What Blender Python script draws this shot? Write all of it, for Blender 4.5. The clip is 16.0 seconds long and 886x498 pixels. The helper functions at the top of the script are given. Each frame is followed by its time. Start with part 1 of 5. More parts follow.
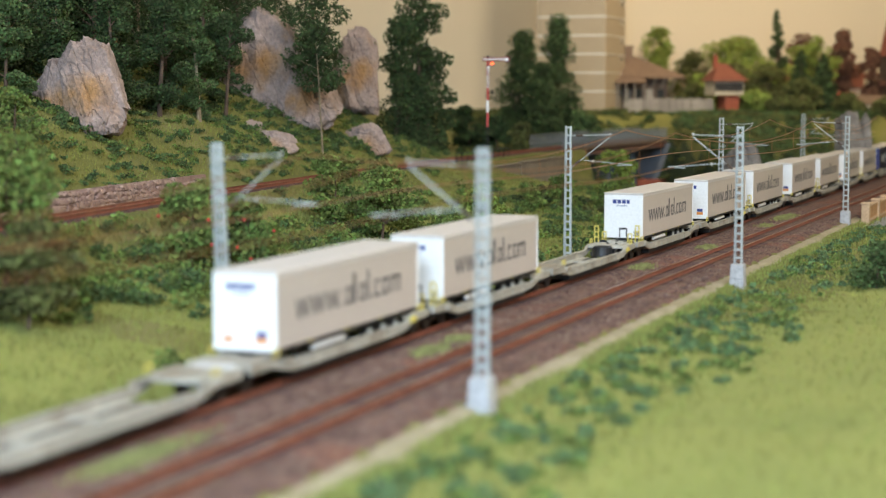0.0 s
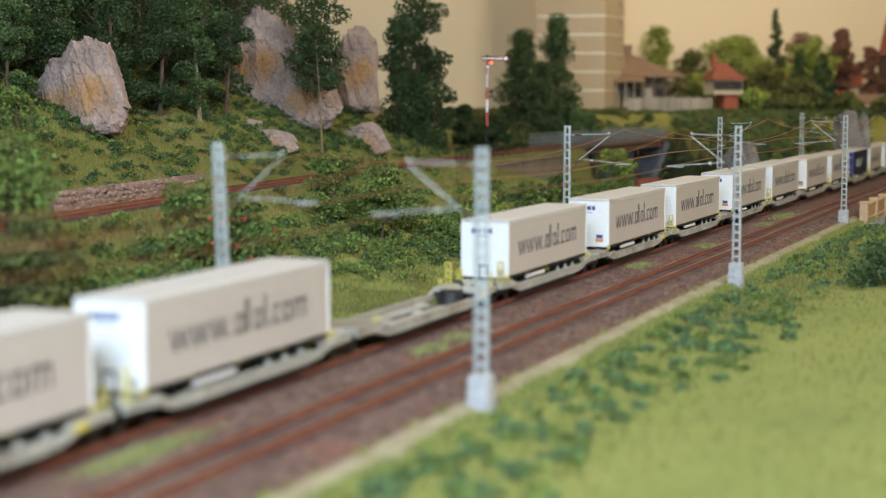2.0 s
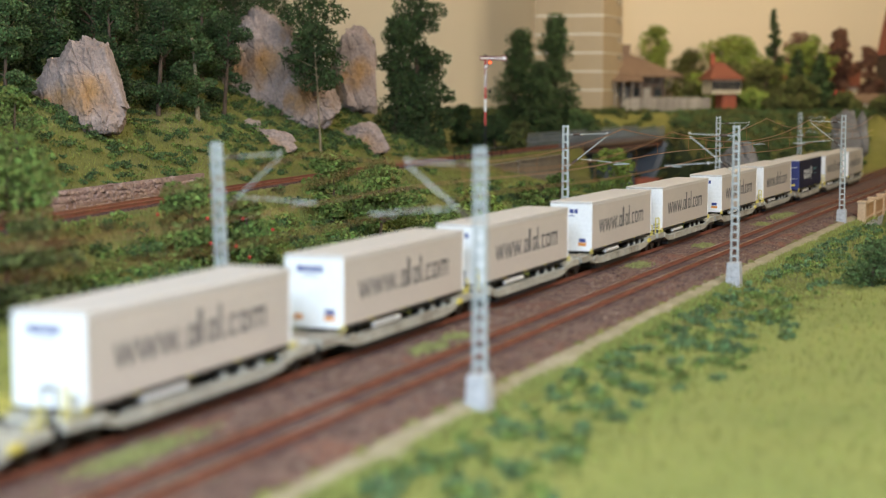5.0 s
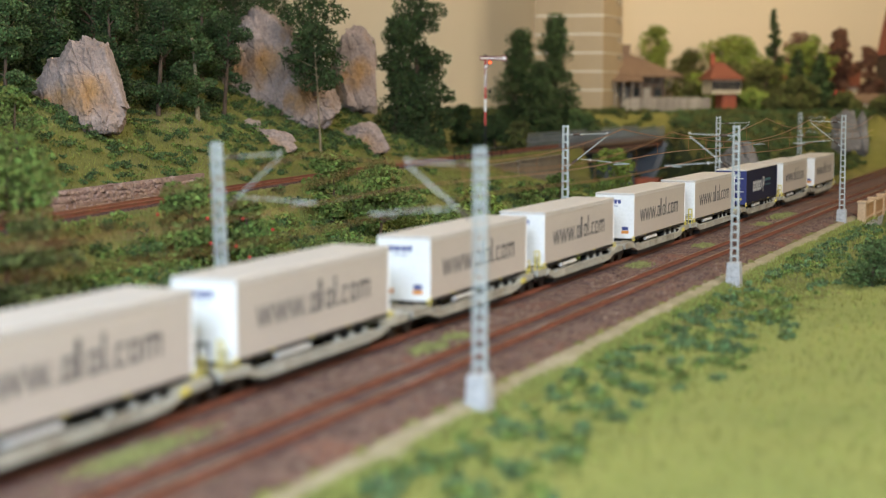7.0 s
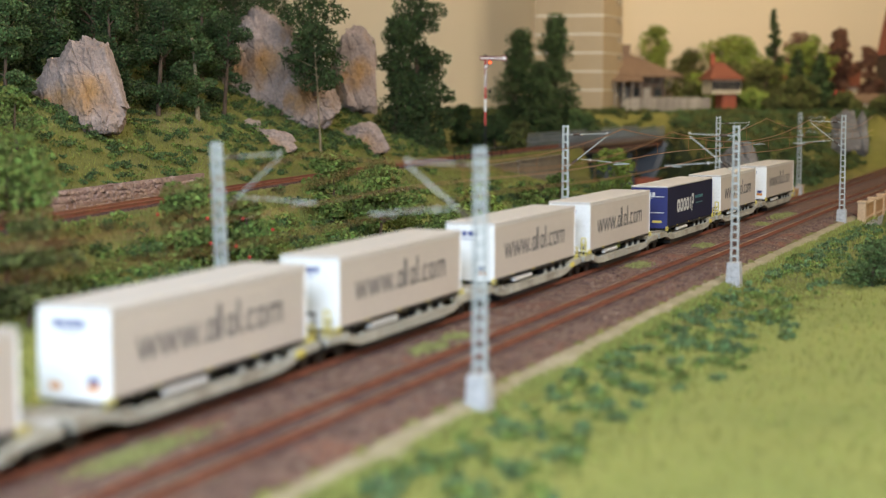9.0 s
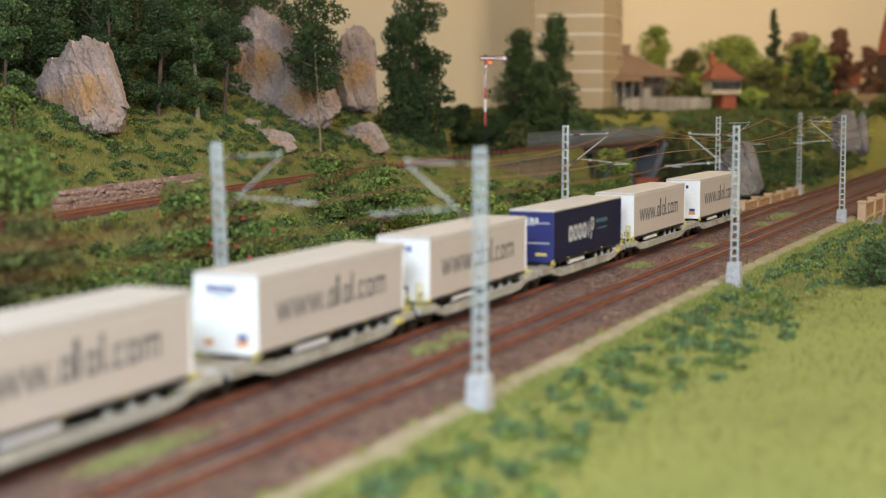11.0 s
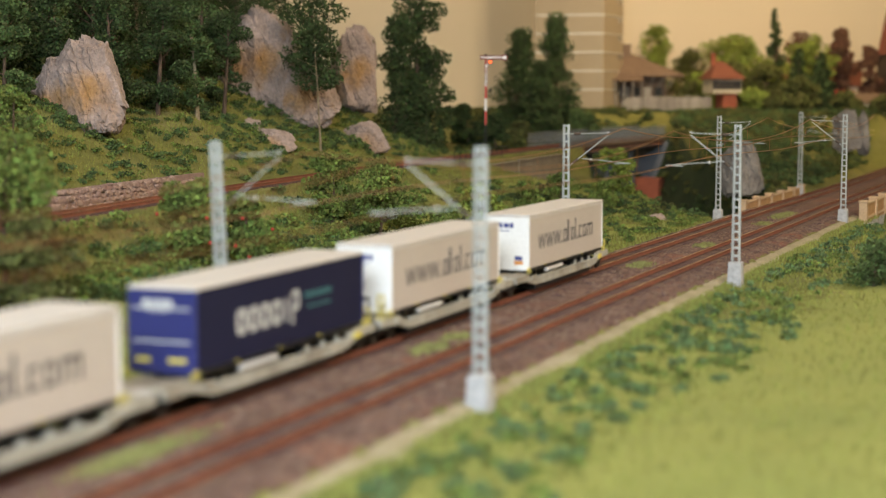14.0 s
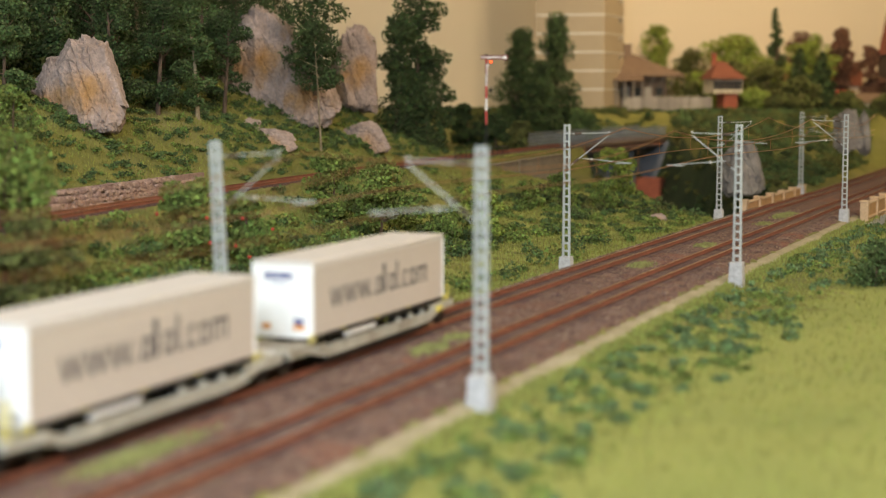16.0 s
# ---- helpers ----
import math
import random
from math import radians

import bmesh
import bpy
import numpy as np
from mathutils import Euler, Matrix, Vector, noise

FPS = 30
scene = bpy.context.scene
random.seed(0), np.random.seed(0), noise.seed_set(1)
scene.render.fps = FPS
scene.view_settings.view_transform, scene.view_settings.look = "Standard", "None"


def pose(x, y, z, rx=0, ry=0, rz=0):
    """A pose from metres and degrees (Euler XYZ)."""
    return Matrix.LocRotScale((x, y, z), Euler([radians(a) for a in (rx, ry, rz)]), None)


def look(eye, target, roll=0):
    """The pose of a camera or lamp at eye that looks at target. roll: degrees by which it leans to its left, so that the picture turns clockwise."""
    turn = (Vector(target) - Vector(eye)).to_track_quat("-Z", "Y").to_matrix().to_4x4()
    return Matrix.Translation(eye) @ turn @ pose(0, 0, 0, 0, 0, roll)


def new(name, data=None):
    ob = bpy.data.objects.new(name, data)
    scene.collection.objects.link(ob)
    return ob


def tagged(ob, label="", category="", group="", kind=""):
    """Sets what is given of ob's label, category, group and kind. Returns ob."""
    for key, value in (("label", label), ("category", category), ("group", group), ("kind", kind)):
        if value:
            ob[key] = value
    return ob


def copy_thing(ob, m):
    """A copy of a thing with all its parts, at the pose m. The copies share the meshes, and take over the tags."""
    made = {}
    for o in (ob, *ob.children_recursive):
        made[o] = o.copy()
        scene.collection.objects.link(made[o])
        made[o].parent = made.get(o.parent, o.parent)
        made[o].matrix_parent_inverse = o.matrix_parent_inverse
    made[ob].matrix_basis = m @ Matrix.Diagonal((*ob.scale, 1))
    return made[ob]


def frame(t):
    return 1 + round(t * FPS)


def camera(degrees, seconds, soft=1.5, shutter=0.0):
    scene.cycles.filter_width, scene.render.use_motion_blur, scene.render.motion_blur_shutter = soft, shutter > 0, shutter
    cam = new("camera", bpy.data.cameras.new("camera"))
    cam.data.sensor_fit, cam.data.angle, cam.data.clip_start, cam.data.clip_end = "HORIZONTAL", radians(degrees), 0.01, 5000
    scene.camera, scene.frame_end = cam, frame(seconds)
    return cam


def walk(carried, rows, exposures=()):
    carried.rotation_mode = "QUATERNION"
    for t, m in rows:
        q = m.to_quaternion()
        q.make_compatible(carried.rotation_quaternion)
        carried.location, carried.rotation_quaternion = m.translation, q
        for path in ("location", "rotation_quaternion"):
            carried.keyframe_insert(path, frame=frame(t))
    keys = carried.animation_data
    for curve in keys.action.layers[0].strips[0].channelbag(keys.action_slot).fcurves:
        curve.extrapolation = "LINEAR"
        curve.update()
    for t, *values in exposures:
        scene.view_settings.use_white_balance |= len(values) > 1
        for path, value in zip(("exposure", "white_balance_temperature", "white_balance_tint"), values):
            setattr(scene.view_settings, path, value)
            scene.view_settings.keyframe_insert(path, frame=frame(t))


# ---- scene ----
# A 1:87 model railway. Lengths in the helpers below are millimetres of the model; MM turns them into metres.
MM = 0.001
DEG = 29.28
EYE_Z = 119.86


def eye_row(t, dx=0.0, dy=0.0, ahead=0.0):
    """A camera row: pan and tilt in thousandths of a radian, and a small step ahead in mm."""
    a, b = dx * 0.001, radians(5.31) - dy * 0.001
    e = Vector((0.0, ahead * MM, (EYE_Z - ahead * 0.09) * MM))
    return t, look(e, e + Vector((-math.sin(a), math.cos(a), -math.tan(b))), 0.07)


cam = camera(DEG, 16.0, soft=1.2)
cam.data.dof.use_dof = True
cam.data.dof.focus_distance = 1.45
cam.data.dof.aperture_fstop = 10.0
walk(cam, [
    eye_row(0.0, 1.3, 0.9, 6.0), eye_row(0.5, 1.4, 1.0, 3.5), eye_row(1.0, 1.2, 1.0, 1.5), eye_row(1.5, 1.2, 0.8, 0.5),
    eye_row(2.0, 1.0, 0.2, 0.5), eye_row(2.5, 0.6, 0.0, 0.3), eye_row(3.0, 0.4, -0.2, 1.2), eye_row(3.5), eye_row(5.0), eye_row(8.0),
    eye_row(11.0), eye_row(13.0), eye_row(13.5, 0.2, -0.2, 4.0), eye_row(14.5, 0.2, -0.2, 4.5), eye_row(15.0, 0.5, -0.2, 6.5), eye_row(16.0, 0.5, -0.2, 6.5)],
    [(0.0, 0.12, 5950, 6), (0.5, 0.0, 5960, 6), (3.0, 0.0, 6030, 6), (4.0, 0.0, 6080, 7), (8.0, 0.0, 6200, 8), (11.5, 0.0, 6500, 10), (14.0, 0.0, 7000, 9), (16.0, 0.0, 7100, 9)])

# ---- light ----
world = bpy.data.worlds.new("world")
scene.world = world
world.use_nodes = True
bg = world.node_tree.nodes["Background"]
sky = world.node_tree.nodes.new("ShaderNodeTexSky")
sky.sky_type, sky.sun_disc = "NISHITA", False
sky.sun_elevation, sky.sun_rotation = radians(35), radians(200)
world.node_tree.links.new(sky.outputs[0], bg.inputs[0])
bg.inputs[1].default_value = 0.1


def area(name, eye, target, sx, sy, power, colour, spread=180.0):
    d = bpy.data.lights.new(name, "AREA")
    d.shape, d.size, d.size_y, d.energy, d.color = "RECTANGLE", sx, sy, power, colour
    ob = new(name, d)
    d.spread = radians(spread)
    ob.matrix_world = look(eye, target)
    return ob


# daylight through the window in the wall behind the camera, and the warm ceiling lamps of the room
area("window_light", (-0.14, -0.66, 0.62), (0.10, 1.2, 0.0), 0.62, 0.38, 35, (0.73, 0.86, 1.0))
area("ceiling_lamp_light", (0.75, 0.35, 1.56), (0.3, 0.7, 0.0), 1.1, 0.3, 12, (1.0, 0.86, 0.70))
area("ceiling_lamp_light", (0.60, 1.75, 1.50), (0.45, 2.3, 0.0), 0.5, 0.12, 4.2, (1.0, 0.74, 0.45))
area("pendant_lamp_light", (0.43, 2.35, 0.80), (0.30, 3.70, 0.20), 0.14, 0.10, 2.9, (1.0, 0.80, 0.55), 95.0)
area("ceiling_lamp_light", (1.75, 0.25, 1.54), (0.1, 0.9, 0.0), 1.0, 0.3, 31, (1.0, 0.83, 0.66))
area("back_lamp_light", (0.82, 3.15, 0.85), (0.47, 3.95, 0.25), 0.3, 0.12, 3.9, (1.0, 0.64, 0.26))

# ---- materials ----
MATS = {}


def material(name, base, dark=None, rough=0.7, metal=0.0, scale=60.0, spread=0.5, bump=0.15, fine=600.0, island=0.0, stain=None, stain_scale=12.0, obj=0.0, emit=None):
    """A surface with two scales of variation; scale and fine are per metre of the model."""
    if name in MATS:
        return MATS[name]
    m = bpy.data.materials.new(name)
    m.use_nodes = True
    nt = m.node_tree
    N, Lk = nt.nodes, nt.links
    p = N["Principled BSDF"]
    p.inputs["Roughness"].default_value, p.inputs["Metallic"].default_value = rough, metal
    co = N.new("ShaderNodeTexCoord")
    dark = dark or tuple(c * 0.7 for c in base)

    def tex(s, detail=4.0):
        n = N.new("ShaderNodeTexNoise")
        n.inputs["Scale"].default_value, n.inputs["Detail"].default_value = s, detail
        Lk.new(co.outputs["Object"], n.inputs["Vector"])
        return n

    def mix(fac, a, b, kind="MIX"):
        n = N.new("ShaderNodeMix")
        n.data_type, n.blend_type = "RGBA", kind
        for sock, v in ((n.inputs[0], fac), (n.inputs[6], a), (n.inputs[7], b)):
            if isinstance(v, bpy.types.NodeSocket):
                Lk.new(v, sock)
            elif isinstance(v, tuple):
                sock.default_value = (*v[:3], 1)
            else:
                sock.default_value = v
        return n.outputs[2]

    def ramp(v, lo, hi):
        n = N.new("ShaderNodeMapRange")
        n.inputs[1].default_value, n.inputs[2].default_value = lo, hi
        Lk.new(v, n.inputs[0])
        return n.outputs[0]

    big, small = tex(scale), tex(fine, 2.0)
    col = mix(ramp(big.outputs["Fac"], 0.5 - 0.25 / (0.3 + spread), 0.5 + 0.25 / (0.3 + spread)), dark, base)
    if stain:
        st = tex(stain_scale, 6.0)
        col = mix(ramp(st.outputs["Fac"], 0.52, 0.66), col, stain)
    grain = ramp(small.outputs["Fac"], 0.25, 0.75)
    g = N.new("ShaderNodeMapRange")
    g.inputs[3].default_value, g.inputs[4].default_value = 1 - 0.25 * spread, 1 + 0.25 * spread
    Lk.new(grain, g.inputs[0])
    hsv = N.new("ShaderNodeHueSaturation")
    Lk.new(col, hsv.inputs["Color"])
    val = g.outputs[0]
    if island or obj:
        rnd = N.new("ShaderNodeNewGeometry").outputs["Random Per Island"] if island else N.new("ShaderNodeObjectInfo").outputs["Random"]
        amount = island or obj
        r = N.new("ShaderNodeMapRange")
        r.inputs[3].default_value, r.inputs[4].default_value = 1 - amount, 1 + amount
        Lk.new(rnd, r.inputs[0])
        mu = N.new("ShaderNodeMath")
        mu.operation = "MULTIPLY"
        Lk.new(val, mu.inputs[0]), Lk.new(r.outputs[0], mu.inputs[1])
        val = mu.outputs[0]
        h = N.new("ShaderNodeMapRange")
        h.inputs[3].default_value, h.inputs[4].default_value = 0.5 - 0.06 * amount, 0.5 + 0.06 * amount
        Lk.new(rnd, h.inputs[0])
        Lk.new(h.outputs[0], hsv.inputs["Hue"])
    Lk.new(val, hsv.inputs["Value"])
    Lk.new(hsv.outputs[0], p.inputs["Base Color"])
    if bump:
        b = N.new("ShaderNodeBump")
        b.inputs["Strength"].default_value, b.inputs["Distance"].default_value = bump, 0.5 / fine
        Lk.new(small.outputs["Fac"], b.inputs["Height"])
        Lk.new(b.outputs[0], p.inputs["Normal"])
    if emit:
        p.inputs["Emission Color"].default_value, p.inputs["Emission Strength"].default_value = (*emit[0], 1), emit[1]
    MATS[name] = m
    return m


M_GRASS = material("grass_mat", (0.19, 0.188, 0.042), (0.105, 0.112, 0.026), 0.95, scale=22, spread=0.9, bump=0.9, fine=700, stain=(0.19, 0.18, 0.06), stain_scale=9)
M_LAWN = material("lawn", (0.265, 0.28, 0.07), (0.195, 0.225, 0.055), 0.95, scale=14, spread=0.7, bump=0.6, fine=900)
M_BALLAST = material("ballast", (0.185, 0.108, 0.082), (0.09, 0.047, 0.035), 0.95, scale=90, spread=1.0, bump=1.0, fine=420, stain=(0.19, 0.075, 0.045), stain_scale=16)
M_STONELET = material("ballast_stone", (0.235, 0.155, 0.128), (0.11, 0.064, 0.05), 0.9, scale=120, spread=0.9, island=0.6, fine=900)
M_SAND = material("sand", (0.36, 0.315, 0.22), (0.25, 0.22, 0.13), 0.95, scale=60, spread=0.9, bump=0.8, fine=700)
M_RUST = material("rail_rust", (0.26, 0.088, 0.05), (0.16, 0.056, 0.034), 0.7, scale=120, spread=0.8)
M_STEEL = material("rail_head", (0.68, 0.50, 0.32), (0.50, 0.33, 0.20), 0.22, 1.0, scale=60, spread=0.5, bump=0.05)
M_SLEEPER = material("sleeper", (0.15, 0.082, 0.06), (0.09, 0.05, 0.04), 0.85, scale=200, spread=0.9, obj=0.3)
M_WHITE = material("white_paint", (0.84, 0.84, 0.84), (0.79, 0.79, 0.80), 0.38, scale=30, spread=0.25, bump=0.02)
# white trailers: the warm, dimmer light on sides and roof is in these colours
M_CURTAIN = material("curtain_warm_side", (0.56, 0.50, 0.455), (0.515, 0.46, 0.42), 0.5, scale=25, spread=0.12, bump=0.04, fine=300)
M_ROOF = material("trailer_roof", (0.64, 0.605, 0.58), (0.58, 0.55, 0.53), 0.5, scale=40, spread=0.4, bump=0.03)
M_GREYPRINT = material("grey_print", (0.105, 0.10, 0.108), (0.08, 0.077, 0.084), 0.5, scale=60, spread=0.3, bump=0.0)
M_BLUEPRINT = material("blue_print", (0.04, 0.06, 0.26), None, 0.5, spread=0.3, bump=0.0)
M_ORANGE = material("orange_print", (0.75, 0.30, 0.06), None, 0.5, spread=0.3, bump=0.0)
M_RED = material("red_paint", (0.52, 0.045, 0.03), None, 0.5, spread=0.4, bump=0.0)
M_YELLOW = material("yellow_paint", (0.68, 0.58, 0.13), (0.58, 0.48, 0.10), 0.5, scale=90, spread=0.4, bump=0.03)
M_BLACK = material("black_plastic", (0.018, 0.018, 0.02), (0.01, 0.01, 0.011), 0.5, scale=100, spread=0.6)
M_NAVY = material("navy_curtain", (0.014, 0.015, 0.046), (0.010, 0.011, 0.036), 0.65, scale=40, spread=0.4, bump=0.05)
M_NAVYEND = material("navy_end", (0.020, 0.027, 0.15), (0.016, 0.021, 0.12), 0.45, scale=40, spread=0.4, bump=0.03)
M_NAVY.node_tree.nodes["Principled BSDF"].inputs["Specular IOR Level"].default_value = 0.22
M_PALEPRINT = material("pale_print", (0.62, 0.62, 0.62), None, 0.5, spread=0.3, bump=0.0)
M_TEAL = material("teal_print", (0.06, 0.20, 0.22), None, 0.5, spread=0.3, bump=0.0)
M_WAGON = material("wagon_frame", (0.46, 0.445, 0.385), (0.34, 0.33, 0.285), 0.55, scale=70, spread=0.8, bump=0.08, stain=(0.29, 0.26, 0.21), stain_scale=40)
M_WHEEL = material("wheel_steel", (0.06, 0.05, 0.045), (0.03, 0.027, 0.025), 0.5, 0.4, scale=200, spread=0.8)
M_MAST = material("galvanised", (0.47, 0.50, 0.50), (0.37, 0.40, 0.40), 0.55, 0.2, scale=80, spread=0.5, bump=0.05)
M_CONCRETE = material("concrete", (0.47, 0.47, 0.48), (0.38, 0.38, 0.39), 0.85, scale=120, spread=0.7, bump=0.2, fine=500)
M_COPPER = material("copper_wire", (0.50, 0.27, 0.14), (0.36, 0.18, 0.09), 0.35, 0.8, scale=60, spread=0.5, bump=0.0)
M_WALLPAPER = material("room_wall", (0.66, 0.575, 0.44), (0.645, 0.56, 0.425), 0.9, scale=1.2, spread=0.08, bump=0.02, fine=300)
M_CEIL = material("room_ceiling", (0.78, 0.76, 0.72), (0.74, 0.72, 0.68), 0.9, scale=1.5, spread=0.3, bump=0.05, fine=120)
M_FLOOR = material("room_floor", (0.28, 0.22, 0.16), (0.22, 0.17, 0.12), 0.6, scale=5, spread=0.6)
M_LEAF = material("leaf_dark", (0.050, 0.080, 0.021), (0.030, 0.050, 0.014), 0.85, scale=40, spread=0.9, bump=0.0, island=0.55)
M_LEAF2 = material("leaf_mid", (0.165, 0.212, 0.042), (0.092, 0.130, 0.027), 0.85, scale=40, spread=0.9, bump=0.0, island=0.55)
M_LEAF3 = material("leaf_light", (0.26, 0.30, 0.05), (0.15, 0.20, 0.035), 0.85, scale=40, spread=0.9, bump=0.0, island=0.5)
M_LEAF4 = material("leaf_olive", (0.115, 0.12, 0.028), (0.065, 0.072, 0.018), 0.85, scale=40, spread=0.9, bump=0.0, island=0.5)
M_LEAFRED = material("leaf_brown", (0.17, 0.075, 0.045), (0.10, 0.045, 0.03), 0.85, scale=40, spread=0.9, bump=0.0, island=0.5)
M_BARK = material("bark", (0.13, 0.085, 0.055), (0.07, 0.045, 0.03), 0.9, scale=250, spread=0.9, bump=0.6, fine=900)
M_BIRCH = material("pale_bark", (0.33, 0.27, 0.17), (0.20, 0.15, 0.09), 0.9, scale=150, spread=0.9, bump=0.4)
M_ROCK = material("rock", (0.42, 0.325, 0.29), (0.24, 0.185, 0.165), 0.9, scale=45, spread=0.9, bump=0.8, fine=320, stain=(0.33, 0.185, 0.075), stain_scale=15)
M_GREYROCK = material("grey_rock", (0.30, 0.275, 0.25), (0.17, 0.15, 0.14), 0.9, scale=45, spread=0.9, bump=0.8, fine=320)
M_TANWALL = material("tan_concrete", (0.27, 0.225, 0.175), (0.19, 0.155, 0.12), 0.9, scale=40, spread=0.8, bump=0.3, fine=300)
M_RAILING = material("slate_steel", (0.21, 0.235, 0.26), (0.13, 0.15, 0.17), 0.6, 0.2, scale=80, spread=0.7, bump=0.1)
M_STONEWALL = material("wall_stone", (0.36, 0.245, 0.205), (0.25, 0.165, 0.135), 0.9, scale=160, spread=0.8, bump=0.5, obj=0.16, fine=700)
# green gorge ground, with the shade on its banks put into the colour
M_GORGE = material("gorge_shaded_green", (0.045, 0.075, 0.022), (0.025, 0.045, 0.016), 0.95, scale=30, spread=0.9, bump=0.6, fine=500)
M_PARAPET = material("sandstone", (0.52, 0.31, 0.14), (0.40, 0.23, 0.10), 0.85, scale=80, spread=0.7, bump=0.3, fine=500, obj=0.12)
M_COPING = material("sandstone_coping", (0.58, 0.42, 0.27), (0.48, 0.33, 0.20), 0.85, scale=80, spread=0.6, bump=0.2, fine=500)
M_BRIDGE = material("bridge_steel", (0.10, 0.115, 0.13), (0.06, 0.07, 0.085), 0.55, 0.3, scale=80, spread=0.8, bump=0.1)
M_BRICKRED = material("red_brick", (0.33, 0.095, 0.05), (0.24, 0.065, 0.04), 0.85, scale=150, spread=0.8, bump=0.3, fine=600)
M_BLUEGREY = material("abutment_grey", (0.14, 0.155, 0.185), (0.10, 0.11, 0.13), 0.85, scale=60, spread=0.7, bump=0.2)
M_TILE = material("roof_tile", (0.20, 0.062, 0.035), (0.14, 0.045, 0.028), 0.8, scale=150, spread=0.8, bump=0.4, fine=500)
M_SHEDROOF = material("shed_roof", (0.20, 0.135, 0.095), (0.14, 0.095, 0.068), 0.85, scale=90, spread=0.7, bump=0.3)
M_TIMBER = material("dark_timber", (0.10, 0.07, 0.05), (0.06, 0.04, 0.03), 0.8, scale=150, spread=0.8, bump=0.3)
M_PLANK = material("weathered_plank", (0.28, 0.255, 0.23), (0.20, 0.18, 0.16), 0.85, scale=150, spread=0.7, bump=0.3, obj=0.22)
M_CREAM = material("cream_render", (0.62, 0.55, 0.42), (0.54, 0.47, 0.35), 0.85, scale=60, spread=0.5, bump=0.15)
M_SILOBAND = material("silo_band", (0.70, 0.68, 0.64), None, 0.8, scale=40, spread=0.3)
M_WATER = material("pond", (0.012, 0.022, 0.012), (0.008, 0.014, 0.008), 0.08, scale=20, spread=0.4, bump=0.08, fine=90)
M_PANE = material("dark_pane", (0.03, 0.035, 0.04), None, 0.08, scale=40, spread=0.3, bump=0.0)
M_REDLIGHT = material("red_lamp", (0.6, 0.05, 0.02), None, 0.3, spread=0.1, bump=0.0, emit=((1.0, 0.12, 0.03), 5.0))
M_SIGNALRED = material("signal_red", (0.22, 0.022, 0.02), None, 0.5, spread=0.3, bump=0.0)
M_WEED = material("weed", (0.25, 0.24, 0.08), (0.16, 0.16, 0.05), 0.9, scale=40, spread=0.7, bump=0.0, island=0.4)
M_GRASSBLADE = material("grass_fibre", (0.245, 0.25, 0.056), (0.16, 0.175, 0.039), 0.9, scale=30, spread=0.8, bump=0.0, island=0.45)
M_MEADOW = material("meadow_shrub", (0.125, 0.185, 0.07), (0.07, 0.12, 0.045), 0.85, scale=40, spread=0.9, bump=0.0, island=0.5)
M_SHRUB = material("shrub_green", (0.090, 0.136, 0.039), (0.052, 0.086, 0.026), 0.85, scale=40, spread=0.9, bump=0.0, island=0.5)
M_SILO = material("silo_grey", (0.38, 0.315, 0.225), (0.34, 0.28, 0.20), 0.85, scale=25, spread=0.4, bump=0.1)


# ---- mesh helpers (millimetres) ----
def bm_new():
    return bmesh.new()


def box(bm, c, s, rz=0.0, bevel=0.0, taper=1.0):
    r = bmesh.ops.create_cube(bm, size=1.0)
    vs = r["verts"]
    for v in vs:
        k = taper if v.co.z > 0 else 1.0
        v.co = Vector((v.co.x * s[0] * k, v.co.y * s[1] * k, v.co.z * s[2]))
    if bevel:
        es = list({e for v in vs for e in v.link_edges})
        vs = list({v for f in bmesh.ops.bevel(bm, geom=es, offset=bevel, segments=2, affect="EDGES", profile=0.5)["faces"] for v in f.verts} | {v for v in vs if v.is_valid})
    m = Matrix.Translation(c) @ Matrix.Rotation(rz, 4, "Z")
    for v in vs:
        v.co = m @ v.co
    return vs


def rod(bm, a, b, r, seg=8, r2=None):
    a, b = Vector(a), Vector(b)
    d = b - a
    m = Matrix.Translation((a + b) / 2) @ d.to_track_quat("Z", "Y").to_matrix().to_4x4()
    bmesh.ops.create_cone(bm, cap_ends=True, segments=seg, radius1=r, radius2=r if r2 is None else r2, depth=d.length, matrix=m)


def prism(bm, pts, x0, x1):
    """Extrude a (y, z) outline from x0 to x1."""
    a = [bm.verts.new((x0, y, z)) for y, z in pts]
    b = [bm.verts.new((x1, y, z)) for y, z in pts]
    n = len(pts)
    bm.faces.new(a[::-1]), bm.faces.new(b)
    for i in range(n):
        bm.faces.new((a[i], a[(i + 1) % n], b[(i + 1) % n], b[i]))
    bmesh.ops.recalc_face_normals(bm, faces=bm.faces[:])


def mesh_of(name, bm, mat, smooth=False):
    me = bpy.data.meshes.new(name)
    bmesh.ops.scale(bm, vec=(MM, MM, MM), verts=bm.verts[:])
    bm.to_mesh(me)
    bm.free()
    me.materials.append(mat)
    if smooth:
        me.shade_smooth()
    return me


def part(name, bm, mat, parent=None, label="", smooth=False):
    ob = new(name, mesh_of(name, bm, mat, smooth) if isinstance(bm, bmesh.types.BMesh) else bm)
    if parent:
        ob.parent = parent
    if label:
        ob["label"] = label
    return ob


def raw(name, verts, faces, mat, parent=None, smooth=False, label=""):
    me = bpy.data.meshes.new(name)
    me.from_pydata((np.asarray(verts, float) * MM).tolist(), [], faces.tolist() if isinstance(faces, np.ndarray) else faces)
    me.materials.append(mat)
    if smooth:
        me.shade_smooth()
    return part(name, me, mat, parent, label)


def at(x, y, z, rz=0.0):
    return pose(x * MM, y * MM, z * MM, 0, 0, rz)


